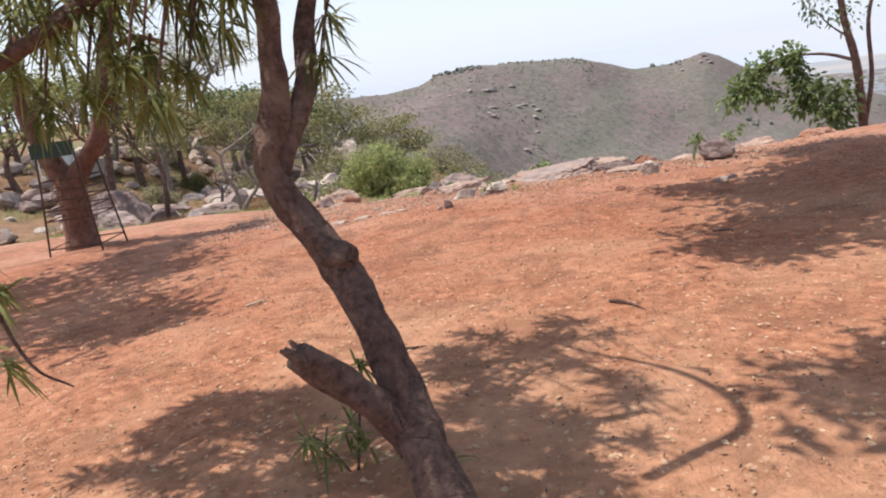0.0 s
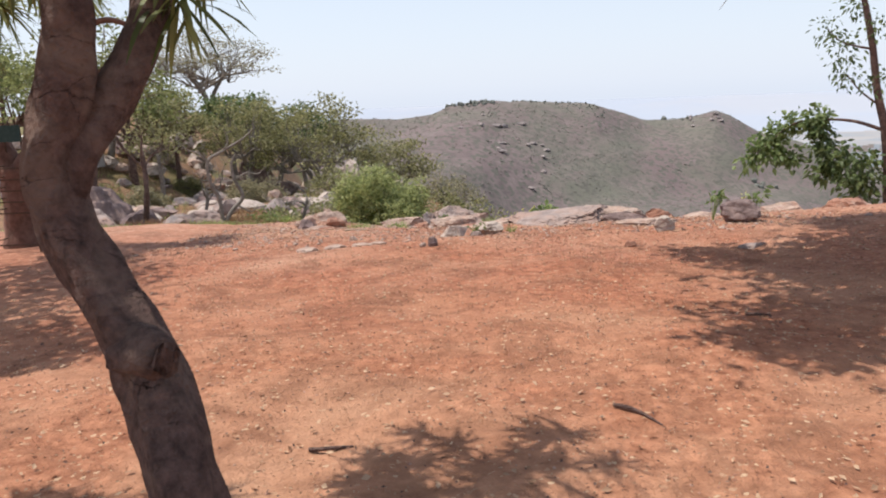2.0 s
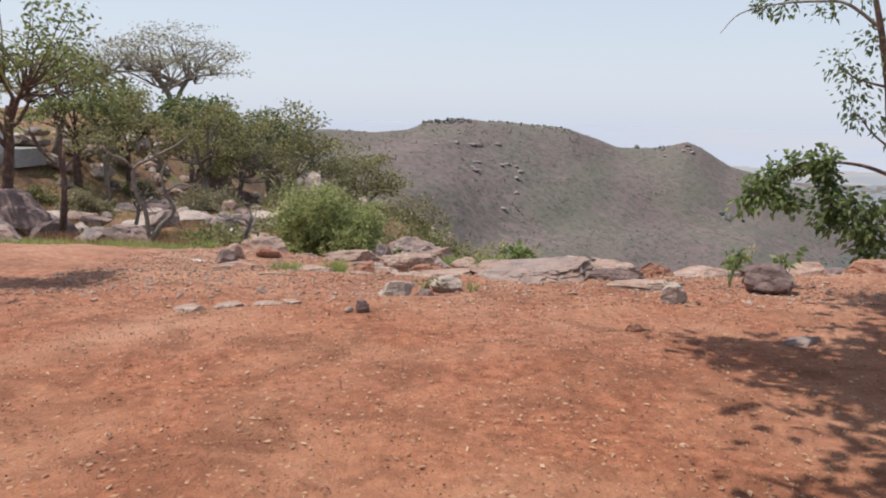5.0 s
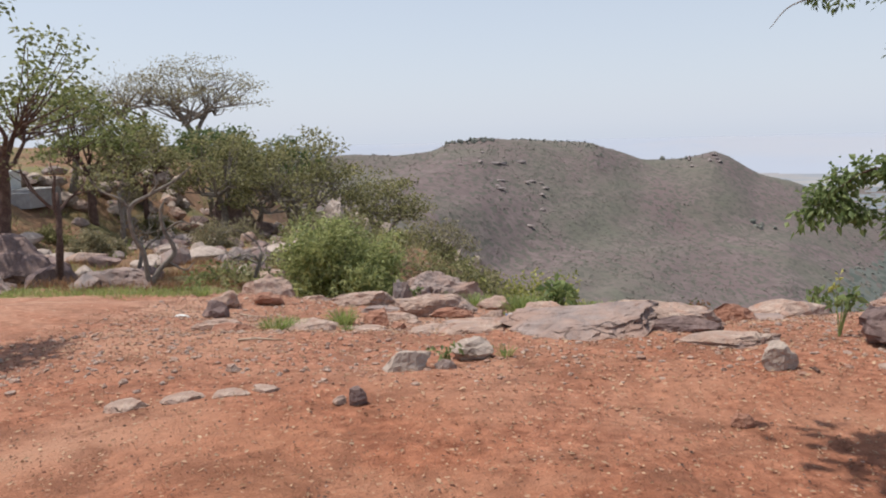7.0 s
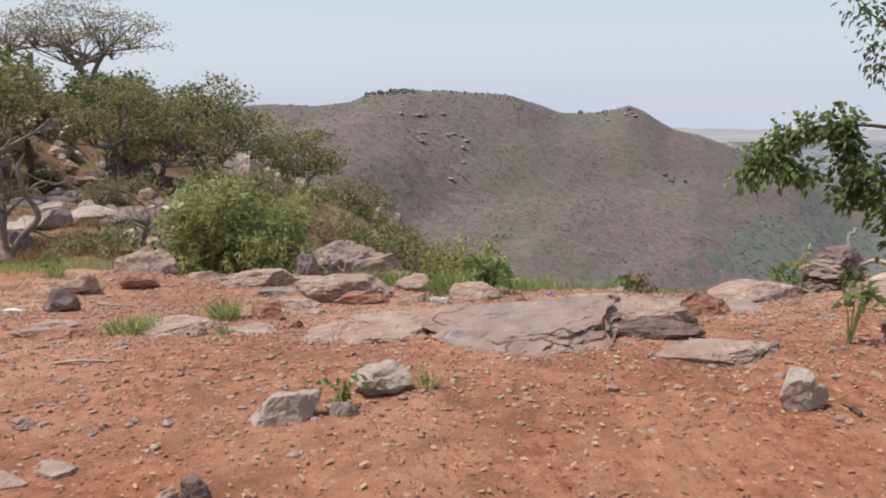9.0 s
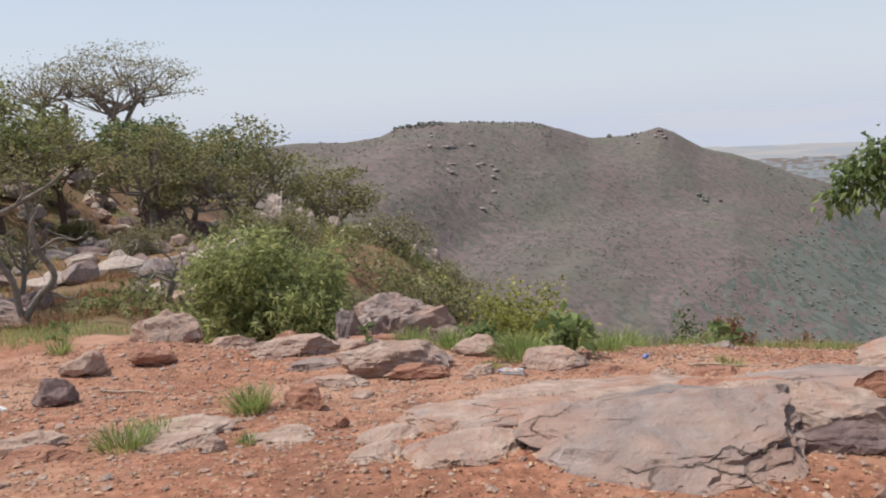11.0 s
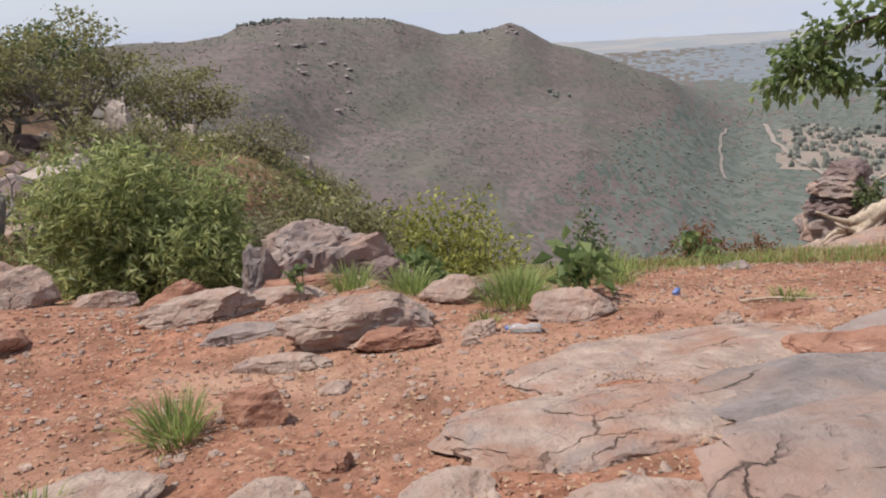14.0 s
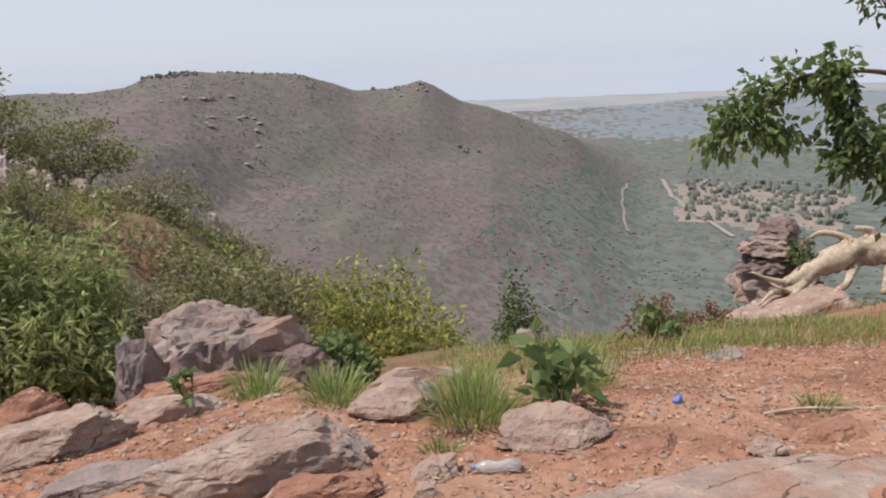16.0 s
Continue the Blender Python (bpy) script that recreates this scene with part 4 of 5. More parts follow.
dome_tree("tree", -16.6, 41, "thin hillside tree with sparse olive leaves", BARK_GREY, LEAF_OLIVE, 53, 2.6, .12, (3.2, 3, 3.0, 2.6), 26, 24, .36, .26, .12, hollow=.2)
dome_tree("tree", -21.8, 46, "olive hillside tree above the terrace", BARK_GREY, LEAF_OLIVE, 54, 3.4, .18, (5.4, 4.6, 4.2, 3.2), 46, 30, .45, .30, .15, hollow=.2)
dome_tree("tree", -25.4, 75.7, "spreading grey acacia with a flat feathery crown", BARK_GREY, LEAF_DRY, 55, 3.6, .22, (14, 11, 5.8, 3.2), 150, 24, .75, .34, .11, stems=3, flat=.25, hollow=.35)
dome_tree("tree", -17.6, 46.4, "olive tree with a thin dark trunk below the acacia", BARK, LEAF_OLIVE, 71, 3.0, .15, (5.6, 5, 3.2, 3.1), 56, 36, .45, .28, .13, hollow=.25)
dome_tree("tree", -31.5, 76, "bare grey hilltop tree with thin twigs", BARK_GREY, LEAF_DRY, 56, 4.0, .26, (9, 8, 4.5, 3.6), 70, 9, .6, .30, .10, stems=2, hollow=.3)
dome_tree("tree", -13.8, 47.5, "olive tree with a bare trunk on the hillside", BARK_GREY, LEAF_OLIVE, 57, 2.8, .20, (5.2, 5, 4.0, 2.6), 54, 34, .42, .28, .13, hollow=.25)
dome_tree("tree", -16.2, 55, "dark green tree on the hilltop", BARK_GREY, LEAF_DARK, 58, 3.4, .20, (6, 5, 3.4, 4.2), 56, 54, .55, .34, .18, hollow=.3)
dome_tree("tree", -13.0, 51.5, "wide olive tree on the hillside", BARK_GREY, LEAF_OLIVE, 59, 2.0, .18, (5.6, 5, 4.6, 2.0), 60, 36, .45, .30, .14, stems=3, hollow=.25)
dome_tree("tree", -9.4, 49.2, "large rounded grey-olive tree with several stems", BARK_GREY, LEAF_OLIVE, 60, 2.2, .16, (8.4, 7, 5.2, 1.5), 130, 38, .5, .28, .13, stems=5, hollow=.2)
dome_tree("tree", -12.4, 60, "dark green tree behind the large olive tree", BARK_GREY, LEAF_DARK, 61, 3, .18, (5.0, 4.5, 3.4, 3.6), 46, 54, .55, .34, .18, hollow=.3)
dome_tree("tree", -4.2, 53.0, "low grey-olive tree on the flank", BARK_GREY, LEAF_OLIVE, 62, 1.6, .14, (5.6, 5, 4.0, 1.0), 84, 36, .45, .26, .13, stems=4, hollow=.2)
bush("bush", -1.9, 19.4, 2.75, 2.3, 1.85, "dense green bush with narrow leaves", LEAF_BUSH, 63, 4300, .15, .036, clumps=120, tufts=4)
bush("bush", 0.3, 20.6, 2.4, 2.0, 1.7, "loose olive shrub behind the boulder", LEAF_OLIVE, 64, 2400, .13, .05, clumps=40)
for k, (x, y, w, h) in enumerate([(1.2, 26, 3.2, 1.8), (-1.0, 29, 3.2, 2.0), (0.8, 33, 3.4, 2.0), (-3.6, 33, 3, 2.2), (-0.6, 39, 3.6, 2.0), (3.4, 38, 3.6, 2.0), (-6.5, 38, 3.4, 2.2), (-11.5, 44, 3.0, 1.8), (-15, 36, 2.2, 1.0), (-18, 37, 2.2, 1.0), (-14, 33, 2.0, 1.2), (-11, 38, 2.4, 1.4), (-17, 46, 2.6, 1.4), (-6, 44, 2.8, 1.8), (-20, 50, 2.6, 1.3), (5.5, 46, 4.2, 2.2), (2.2, 44, 4, 2.2), (8.5, 44, 4, 2.4), (8, 52, 4.4, 2.4), (12, 50, 4.4, 2.4), (5, 56, 4.6, 2.6), (1.5, 55, 4.2, 2.4), (11, 60, 5, 2.8), (6, 66, 5, 2.8), (0, 66, 5, 3), (15, 58, 5, 2.6), (10, 40, 3.6, 2.2), (6.8, 38, 3.4, 2), (13.5, 42, 4, 2.4), (18, 50, 5, 2.6), (14, 70, 5, 3), (20, 64, 5, 3), (4, 76, 6, 3), (-3, 76, 6, 3.2), (10, 80, 6, 3.2), (13, 35, 3.4, 2), (16, 38, 3.6, 2.2), (19, 33, 3.4, 2), (22, 42, 4, 2.4)]):
    bush("bush", x, y, w, w * .8, h * (.55 if x > 1 else .85), "low yellowish olive scrub on the slope", [LEAF_OLIVE, LEAF_DRY, LEAF_DRY][k % 3], 300 + k, 1900, .18, .07, clumps=36, group="slope scrub")
bush("bush", 2.48, 21.4, 2.75, 2.0, -1.92 - gz(2.48, 21.4), "yellow-green rounded bush below the edge", LEAF_YELLOW, 65, 4200, .13, .06, clumps=100)
bush("bush", 8.64, 29.0, 2.0, 1.8, -5.1 - gz(8.64, 29.0), "dark green compact bush below the edge", LEAF_DARK, 66, 3600, .17, .08, clumps=80)
bush("bush", 1.25, 18.9, 1.0, .8, .62, "bright green leafy shrub behind the rocks", LEAF_GREEN, 67, 700, .17, .08, clumps=26)
bush("bush", 4.85, 18.2, .8, .6, .5, "rust-brown dry shrub at the edge", LEAF_RUST, 68, 700, .10, .03, clumps=26)
bush("bush", 6.6, 19.3, .8, .6, .55, "rust-brown dry shrub at the edge", LEAF_RUST, 69, 700, .10, .03, clumps=26)


def leafy_plant(x, y, r, h, count, leaf_len, label, seed, mat=None):
    """A low plant with broad leaves on short stalks."""
    rng = np.random.default_rng(seed)
    ob = thing("plant", x, y, gz(x, y), label, "plant")
    tips = []
    stalks = []
    for k in range(max(3, count // 6)):
        a = rng.uniform(0, 6.28)
        tip = np.array([math.cos(a) * r * rng.uniform(.2, .8), math.sin(a) * r * rng.uniform(.2, .8), h * rng.uniform(.5, 1)])
        stalks.append(tube([(0, 0, -.03), tip * .5 + [0, 0, .05], tip], [.006, .005, .003], 4))
        tips.append((tip, tip / np.linalg.norm(tip)))
    part("stalk", *join(stalks), LEAF_GREEN, ob)
    part("foliage", *leaf_cloud(rng, tips, 6, leaf_len * .25, leaf_len, leaf_len * .55, .2, .4), mat or LEAF_GREEN, ob)


leafy_plant(1.95, 15.42, .30, .38, 72, .19, "broad-leaved green plant above a pale rock", 80)
leafy_plant(4.6, 17.8, .28, .42, 54, .17, "broad-leaved green plant in the grass", 81)
leafy_plant(0.36, 10.75, .13, .15, 36, .06, "small green plant between stones", 82)
leafy_plant(5.2, 14.5, .20, .34, 42, .13, "green plant beside the shaded boulder", 83)
leafy_plant(5.45, 14.6, .08, .55, 18, .10, "tall yellow-green shoot beside the boulder", 84, LEAF_YELLOW)
leafy_plant(3.75, 11.35, .18, .42, 36, .11, "green plant beside the dark boulder", 85)
leafy_plant(4.35, 11.3, .16, .40, 30, .12, "green plant behind the dark boulder", 86)
leafy_plant(-0.18, 16.85, .15, .35, 30, .10, "small dark-leaved plant below the boulder", 87, LEAF_DARK)
leafy_plant(-4.2, 17.6, .25, .3, 36, .10, "green weed at the grassy edge", 88)

# grass tufts
for x, y, r, h, n, lab in [(-0.98, 14.0, .20, .36, 150, "tall green grass tuft beside an orange rock"), (-1.55, 12.95, .26, .26, 130, "arching green grass clump beside a pale rock"), (-1.42, 13.2, .18, .22, 60, "small green grass tuft beside a pale rock"),
                           (-0.75, 12.9, .10, .14, 40, "small green grass tuft among stones"), (0.85, 10.9, .07, .18, 26, "thin dry grass tuft beside a pale stone"),
                           (0.29, 17.1, .26, .44, 170, "tall green grass tuft by the arched slab"), (0.74, 16.45, .32, .36, 190, "yellow-green grass by the grey rock"), (1.45, 15.6, .42, .40, 320, "dense green grass beside a leafy plant"),
                           (1.08, 15.22, .14, .14, 60, "small green grass tuft beside stones"), (2.4, 15.75, .28, .26, 120, "green grass beside a leafy plant"), (2.9, 16.9, .4, .40, 200, "tall green grass at the edge"), (3.2, 14.6, .16, .16, 60, "short green grass tuft on bare soil"), (1.9, 16.6, .3, .3, 150, "green grass between edge rocks"), (-3.6, 16.4, .2, .28, 80, "green grass tuft at the soil edge")]:
    grass_tuft(x, y, r * 1.1, h * 1.08, int(n * 1.8), int(abs(x * 91 + y * 37)), lab)


def grass_field(name, seed, n, box, h, mat, label, width=.010, patchy=0.0):
    rng = np.random.default_rng(seed)
    x, y = rng.uniform(box[0], box[1], n), rng.uniform(box[2], box[3], n)
    ragged = box[2] + .9 + 1.1 * fbm(x * .9, y * .3, 3, seed + 3)
    keep = (fbm(x * .8, y * .8, 2, seed) > patchy) & (y > ragged)
    x, y = x[keep], y[keep]
    base = np.stack([x, y, terrain(x, y) - .01], 1)
    way = rng.normal(size=base.shape) * .32 + np.array([0, 0, 1.0])
    v, f = blades(base, way, h * rng.uniform(.4, 1.2, len(x)), width, rng, .35, 2)
    return tagged(part(name, v, f, mat), label, "grass", kind="stuff")


GRASS_RUST = leaf_material("rusty_grass_blades", (0.17, 0.08, 0.04), (0.36, 0.21, 0.11))
grass_field("grass", 91, 12000, (2.4, 9.0, 15.0, 19.5), .27, GRASS, "green grass along the edge", patchy=.12)
grass_field("grass", 98, 5200, (0.9, 5.5, 15.7, 18.6), .24, GRASS, "green weeds between the edge rocks", patchy=.22)
grass_field("dry_grass", 99, 6000, (1.6, 8.5, 15.1, 19.2), .26, GRASS_DRY, "straw-coloured grass between the edge rocks", patchy=.12)
grass_field("dry_grass", 92, 5000, (0.5, 9, 17.0, 22), .32, GRASS_DRY, "dry straw grass along the edge", patchy=0.1)
grass_field("grass", 93, 9000, (-13, -4.0, 16.8, 20.8), .28, GRASS, "green grass along the foot of the hill", patchy=-.05)
grass_field("dry_grass", 94, 26000, (-13, -2.5, 19, 30), .42, GRASS_RUST, "rust-coloured dry grass below the hill", .014, patchy=0.0)
grass_field("dry_grass", 95, 24000, (-24, -4, 26, 50), .40, GRASS_DRY, "dry grass between hillside rocks", .022, patchy=.1)
grass_field("grass", 96, 7000, (-22, -6, 24, 46), .5, GRASS, "green weeds between hillside rocks", .03, patchy=.45)
grass_field("dry_grass", 97, 9000, (-1.5, 9, 22, 40), .6, GRASS_DRY, "dry grass on the slope below the edge", .025, patchy=-.1)



def scrub_field(name, seed, n, box, size, leaf_len, mat, label):
    """Leafy scrub too dense to count, over a slope."""
    rng = np.random.default_rng(seed)
    x, y = rng.uniform(box[0], box[1], n), box[2] + (box[3] - box[2]) * rng.uniform(0, 1, n) ** 1.4
    keep = (fbm(x * .2, y * .2, 2, seed) > -.35) & (x > -6 + (y - 30) * .02)
    x, y = x[keep], y[keep]
    s = size * rng.uniform(.5, 1.4, len(x)) * (.6 + y / 60)
    per = 46
    c = np.stack([x, y, terrain(x, y)], 1)
    d = rng.normal(size=(len(x) * per, 3))
    d /= np.linalg.norm(d, axis=1, keepdims=True)
    d[:, 2] = np.abs(d[:, 2])
    base = np.repeat(c, per, 0) + d * np.repeat(s, per)[:, None] * rng.uniform(.4, 1, (len(d), 1)) * [1, 1, .9]
    k = leaf_len * np.repeat(s / size, per)
    v, f = leaves(base, d * .4 + rng.normal(size=d.shape) * .7, k * rng.uniform(.6, 1.2, len(d)), k * .45, rng, .1)
    return tagged(part(name, v, f, mat), label, "scrub", kind="stuff")


scrub_field("scrub", 441, 420, (-3, 28, 23, 110), .8, .20, LEAF_OLIVE, "olive scrub covering the slope below the edge")
scrub_field("scrub", 442, 300, (-3, 28, 23, 110), .7, .18, LEAF_YELLOW, "yellow-green scrub covering the slope below the edge")
scrub_field("scrub", 444, 520, (-6, 7, 22, 52), .5, .14, LEAF_OLIVE, "olive bushes crowding the flank of the hill")
scrub_field("scrub", 445, 300, (-6, 8, 22, 50), .45, .14, LEAF_HILL, "green bushes crowding the flank of the hill")
scrub_field("scrub", 443, 260, (-2, 30, 23, 120), .9, .20, LEAF_DRY, "dry scrub covering the slope below the edge")

# ---- litter on the soil ----


def litter(name, seed, n, box, size, label, mat, flat=True):
    rng = np.random.default_rng(seed)
    x, y = rng.uniform(box[0], box[1], n), box[2] + (box[3] - box[2]) * rng.uniform(0, 1, n)
    z = terrain(x, y)
    s = size * rng.uniform(.4, 1.3, n)
    if flat:
        a = rng.uniform(0, 6.28, n)
        base = np.stack([x, y, z + .012], 1)
        way = np.stack([np.cos(a), np.sin(a), rng.normal(size=n) * .15], 1)
        side = np.stack([-np.sin(a), np.cos(a), rng.normal(size=n) * .3], 1)
        L, W = s[:, None], (s * rng.uniform(.25, .55, n))[:, None]
        v = np.empty((n * 4, 3))
        v[0::4], v[1::4], v[2::4], v[3::4] = base, base + way * L * .5 + side * W * .5 + [0, 0, .006], base + way * L, base + way * L * .5 - side * W * .5
        return tagged(part(name, v, (np.arange(n)[:, None] * 4 + np.arange(4)).tolist(), mat), label, "litter", kind="stuff")
    v0, f0 = ICO[1]
    v = v0[None] * (1 + rng.uniform(-.3, .3, (n, len(v0), 1))) * s[:, None, None] * np.stack([rng.uniform(.7, 1.3, n), rng.uniform(.7, 1.3, n), rng.uniform(.35, .8, n)], 1)[:, None]
    v = v + np.stack([x, y, z + s * .15], 1)[:, None]
    f = (np.array(f0)[None] + (np.arange(n) * len(v0))[:, None, None]).reshape(-1, 3)
    return tagged(part(name, v.reshape(-1, 3), f, mat), label, "pebbles", kind="stuff")


litter("fallen_leaves", 401, 5200, (-5, 6, 1.2, 11), .038, "dry fallen leaves strewn over the red soil", LITTER)
litter("fallen_leaves", 402, 3500, (-4, 6, 9.5, 17), .045, "dry fallen leaves strewn over the stony soil", LITTER)
litter("leaf_crumbs", 403, 16000, (-4, 5, 1.0, 9), .018, "fine dry leaf crumbs on the red soil", LITTER)
litter("leaf_crumbs", 407, 14000, (-4, 5, 8.5, 16.5), .020, "fine dry leaf crumbs on the stony soil", LITTER)
litter("leaf_crumbs", 408, 9000, (-4, 5, 1.0, 16.5), .022, "dark bark crumbs on the soil", BARK)
litter("pebbles", 404, 5000, (-5, 6, 2, 12), .008, "small red-brown pebbles on the soil", ROCK_RED, False)
litter("pebbles", 405, 5200, (-4, 6, 10, 17.5), .015, "reddish pebbles on the stony soil", ROCK_RED, False)
litter("stone_chips", 409, 2200, (-3.5, 5, 10.5, 17), .024, "pinkish flat stone chips on the stony soil", ROCK_PALE, False)
litter("straw", 410, 8000, (-3.5, 5, 11, 17), .034, "pale dry leaf and straw bits on the stony soil", LITTER)
litter("pebbles", 406, 700, (-4, 6, 10, 17.5), .03, "pale stones on the stony soil", ROCK_PALE, False)

# ---- the leaning tree at the start ----


def tuft(pos, way, n, length, width, rng):
    base = np.repeat(np.array([pos], float), n, 0) + rng.normal(size=(n, 3)) * .02
    d = rng.normal(size=(n, 3)) * .75 + np.array(way)
    return blades(base, d, length * rng.uniform(.6, 1.15, n), width, rng, .35, 3)


near_tree = thing("tree", -.12, 2.07, gz(-.12, 2.07), "leaning brown tree with a broken stub and drooping narrow leaves", "tree")


def local(points, ob):
    o = ob.matrix_world.translation
    return [(p[0] - o.x, p[1] - o.y, p[2] - o.z) for p in points]


def limb(name, ob, points, radii, mat, label="", wobble=.12, seed=1, sides=12):
    p, r = spline(local(points, ob), radii, 5)
    return part(name, *tube(p, r, sides, wobble, seed), mat, ob, label, True)


limb("trunk", near_tree, [(-.08, 2.0, -.35), (-.11, 2.06, -.08), (-.175, 2.15, .15), (-.23, 2.25, .28), (-.295, 2.37, .44), (-.36, 2.48, .63), (-.455, 2.60, .83), (-.515, 2.66, .93), (-.605, 2.72, 1.05), (-.69, 2.76, 1.18), (-.715, 2.78, 1.30), (-.67, 2.79, 1.46), (-.645, 2.80, 1.59), (-.64, 2.80, 1.71), (-.62, 2.80, 1.89), (-.64, 2.78, 2.4)],
     [.19, .135, .098, .082, .070, .068, .066, .066, .060, .060, .062, .060, .048, .045, .044, .035], BARK, "", .36, 3, 26)
limb("limb", near_tree, [(-.69, 2.78, 1.22), (-.655, 2.80, 1.34), (-.60, 2.86, 1.45), (-.562, 2.93, 1.55), (-.54, 3.0, 1.68), (-.52, 3.05, 1.86), (-.38, 3.2, 2.4)], [.03, .048, .046, .043, .040, .036, .02], BARK, "", .3, 4)
limb("broken_stub", near_tree, [(-.20, 2.30, .18), (-.33, 2.31, .36), (-.43, 2.29, .50), (-.54, 2.25, .62), (-.61, 2.22, .71)], [.075, .066, .056, .055, .048], BARK, "broken splintered branch stub", .4, 6)
for k in range(7):
    a = k * .9
    limb("splinter", near_tree, [(-.59 + .03 * math.cos(a), 2.225 + .03 * math.sin(a), .69 - .02 * math.cos(a)), (-.625 + .035 * math.cos(a), 2.215 + .035 * math.sin(a), .725 + .014 * (k % 3))], [.022, .007], BARK, "", 0, 60 + k, 5)
limb("knot", near_tree, [(-.505, 2.63, .93), (-.455, 2.595, .935), (-.425, 2.575, .935), (-.435, 2.58, .935)], [.062, .056, .038, .016], BARK, "swollen knot in the bark", .3, 7)
limb("limb", near_tree, [(-.6, 2.6, 2.3), (-.95, 2.7, 2.2), (-1.24, 2.75, 1.99), (-1.5, 2.8, 1.88), (-1.75, 2.85, 1.80), (-2.2, 2.9, 1.75)], [.04, .038, .035, .032, .03, .02], BARK, "", .2, 8)
limb("limb", near_tree, [(-.6, 2.6, 2.35), (-1.0, 3.0, 2.5), (-1.6, 3.4, 2.4), (-2.2, 3.7, 2.3)], [.035, .03, .025, .015], BARK, "", .2, 9)
limb("limb", near_tree, [(-.38, 2.62, 2.1), (-.1, 3.0, 2.6), (-.3, 3.6, 2.8), (-.8, 4.2, 2.8)], [.03, .028, .022, .015], BARK, "", .2, 10)
rng = np.random.default_rng(501)
spots = [(-1.47, 1.80), (-1.35, 1.66), (-1.21, 1.58), (-1.09, 1.8), (-.92, 1.86), (-.96, 1.68), (-.80, 1.82), (-1.47, 1.95), (-.46, 1.66), (-.42, 1.8), (-1.19, 1.88), (-1.06, 1.60), (-1.6, 1.7), (-1.7, 1.9), (-1.3, 1.95), (-1.0, 1.98), (-.7, 1.95), (-1.55, 1.62), (-1.8, 1.75), (-1.15, 1.72)]
tufts, twigs = [], []
for x, z in spots:
    y = rng.uniform(2.55, 3.3)
    x, z = x * (.4 + .6 * y / 2.75), 1.55 + (z - 1.55) * y / 2.75
    p = local([(x, y, z)], near_tree)[0]
    tufts.append(tuft(p, (0, 0, -.35), 34, .17, .017, rng))
    twigs.append(tube([(p[0] + .1, p[1], p[2] + .3), (p[0] + .03, p[1], p[2] + .1), p], [.008, .006, .004], 5))
for _ in range(20):
    x, y, z = rng.uniform(-2.0, -.75), rng.uniform(2.5, 3.5), rng.uniform(1.62, 2.15)
    p = local([(x * y / 2.75, y, z)], near_tree)[0]
    tufts.append(tuft(p, (0, 0, -.15), 34, .13, .016, rng))
    twigs.append(tube([(p[0] + .08, p[1], p[2] + .35), (p[0] + .02, p[1], p[2] + .12), p], [.008, .006, .004], 5))
for _ in range(210):
    x, y, z = rng.uniform(-3.0, -.55), rng.uniform(2.2, 4.7), rng.uniform(2.25, 3.0)
    if y > 4.1 and x < -1.6:
        continue
    p = local([(x, y, z)], near_tree)[0]
    tufts.append(tuft(p, (0, 0, -.2), 34, .20, .024, rng))
    twigs.append(tube([(p[0] * .8, p[1] * .8, p[2] + .12), p], [.008, .004], 4))
for x, y, z in [(-1.9, 2.75, .95), (-1.95, 2.75, .65), (-2.0, 2.8, 1.1)]:
    tufts.append(tuft(local([(x, y, z)], near_tree)[0], (.2, 0, -.2), 26, .17, .017, rng))
part("twigs", *join(twigs), BARK, near_tree)
part("crown", *join(tufts), LEAF_LONG, near_tree)
limb("limb", near_tree, [(-2.6, 2.9, 1.6), (-2.1, 2.8, 1.25), (-1.95, 2.75, .95), (-1.85, 2.75, .62), (-1.70, 2.75, .50)], [.012, .01, .009, .007, .004], BARK, "", 0, 11)
sprouts = thing("sapling", -.60, 2.75, gz(-.60, 2.75), "leafy green shoots growing at the tree's foot", "plant")
part("foliage", *join([tuft((x, y, z), (0, 0, .4), 22, .15, .016, rng) for x, y, z in [(-.1, -.05, .12), (.0, .0, .2), (.12, .1, .3), (.05, .0, .1), (-.2, .1, .12), (.1, .05, .45), (.02, .1, .35), (.3, -.15, .1), (.4, -.2, .08)]]), LEAF_LONG, sprouts)
part("stalk", *join([tube([(0, 0, -.05), (.05, .05, .25), (.1, .06, .48)], [.008, .006, .004], 5), tube([(0, 0, -.05), (-.08, 0, .1), (-.18, .1, .14)], [.006, .005, .003], 5)]), BARK, sprouts)

# ---- the forked tree in its iron guard ----
fork = thing("tree", -6.25, 11.45, gz(-6.25, 11.45), "forked reddish tree with strap-leaved rosettes in an iron guard", "tree")
limb("trunk", fork, [(-6.25, 11.45, -.6), (-6.25, 11.45, -.2), (-6.22, 11.45, .35), (-6.2, 11.45, .75)], [.30, .24, .22, .22], BARK_RED, "", .2, 21, 14)
limb("limb", fork, [(-6.18, 11.45, .6), (-5.85, 11.4, .95), (-5.5, 11.3, 1.3), (-5.3, 11.3, 1.9), (-5.15, 11.35, 2.5), (-4.95, 11.4, 3.1)], [.19, .15, .13, .10, .08, .06], BARK_RED, "", .15, 22)
limb("limb", fork, [(-6.22, 11.45, .6), (-6.5, 11.5, 1.2), (-6.7, 11.6, 2.0), (-6.6, 11.7, 3.0)], [.2, .16, .13, .09], BARK_RED, "", .15, 23)
limb("limb", fork, [(-5.3, 11.3, 1.8), (-4.9, 11.4, 1.95), (-4.55, 11.6, 2.2)], [.06, .05, .035], BARK_RED, "", .1, 24)
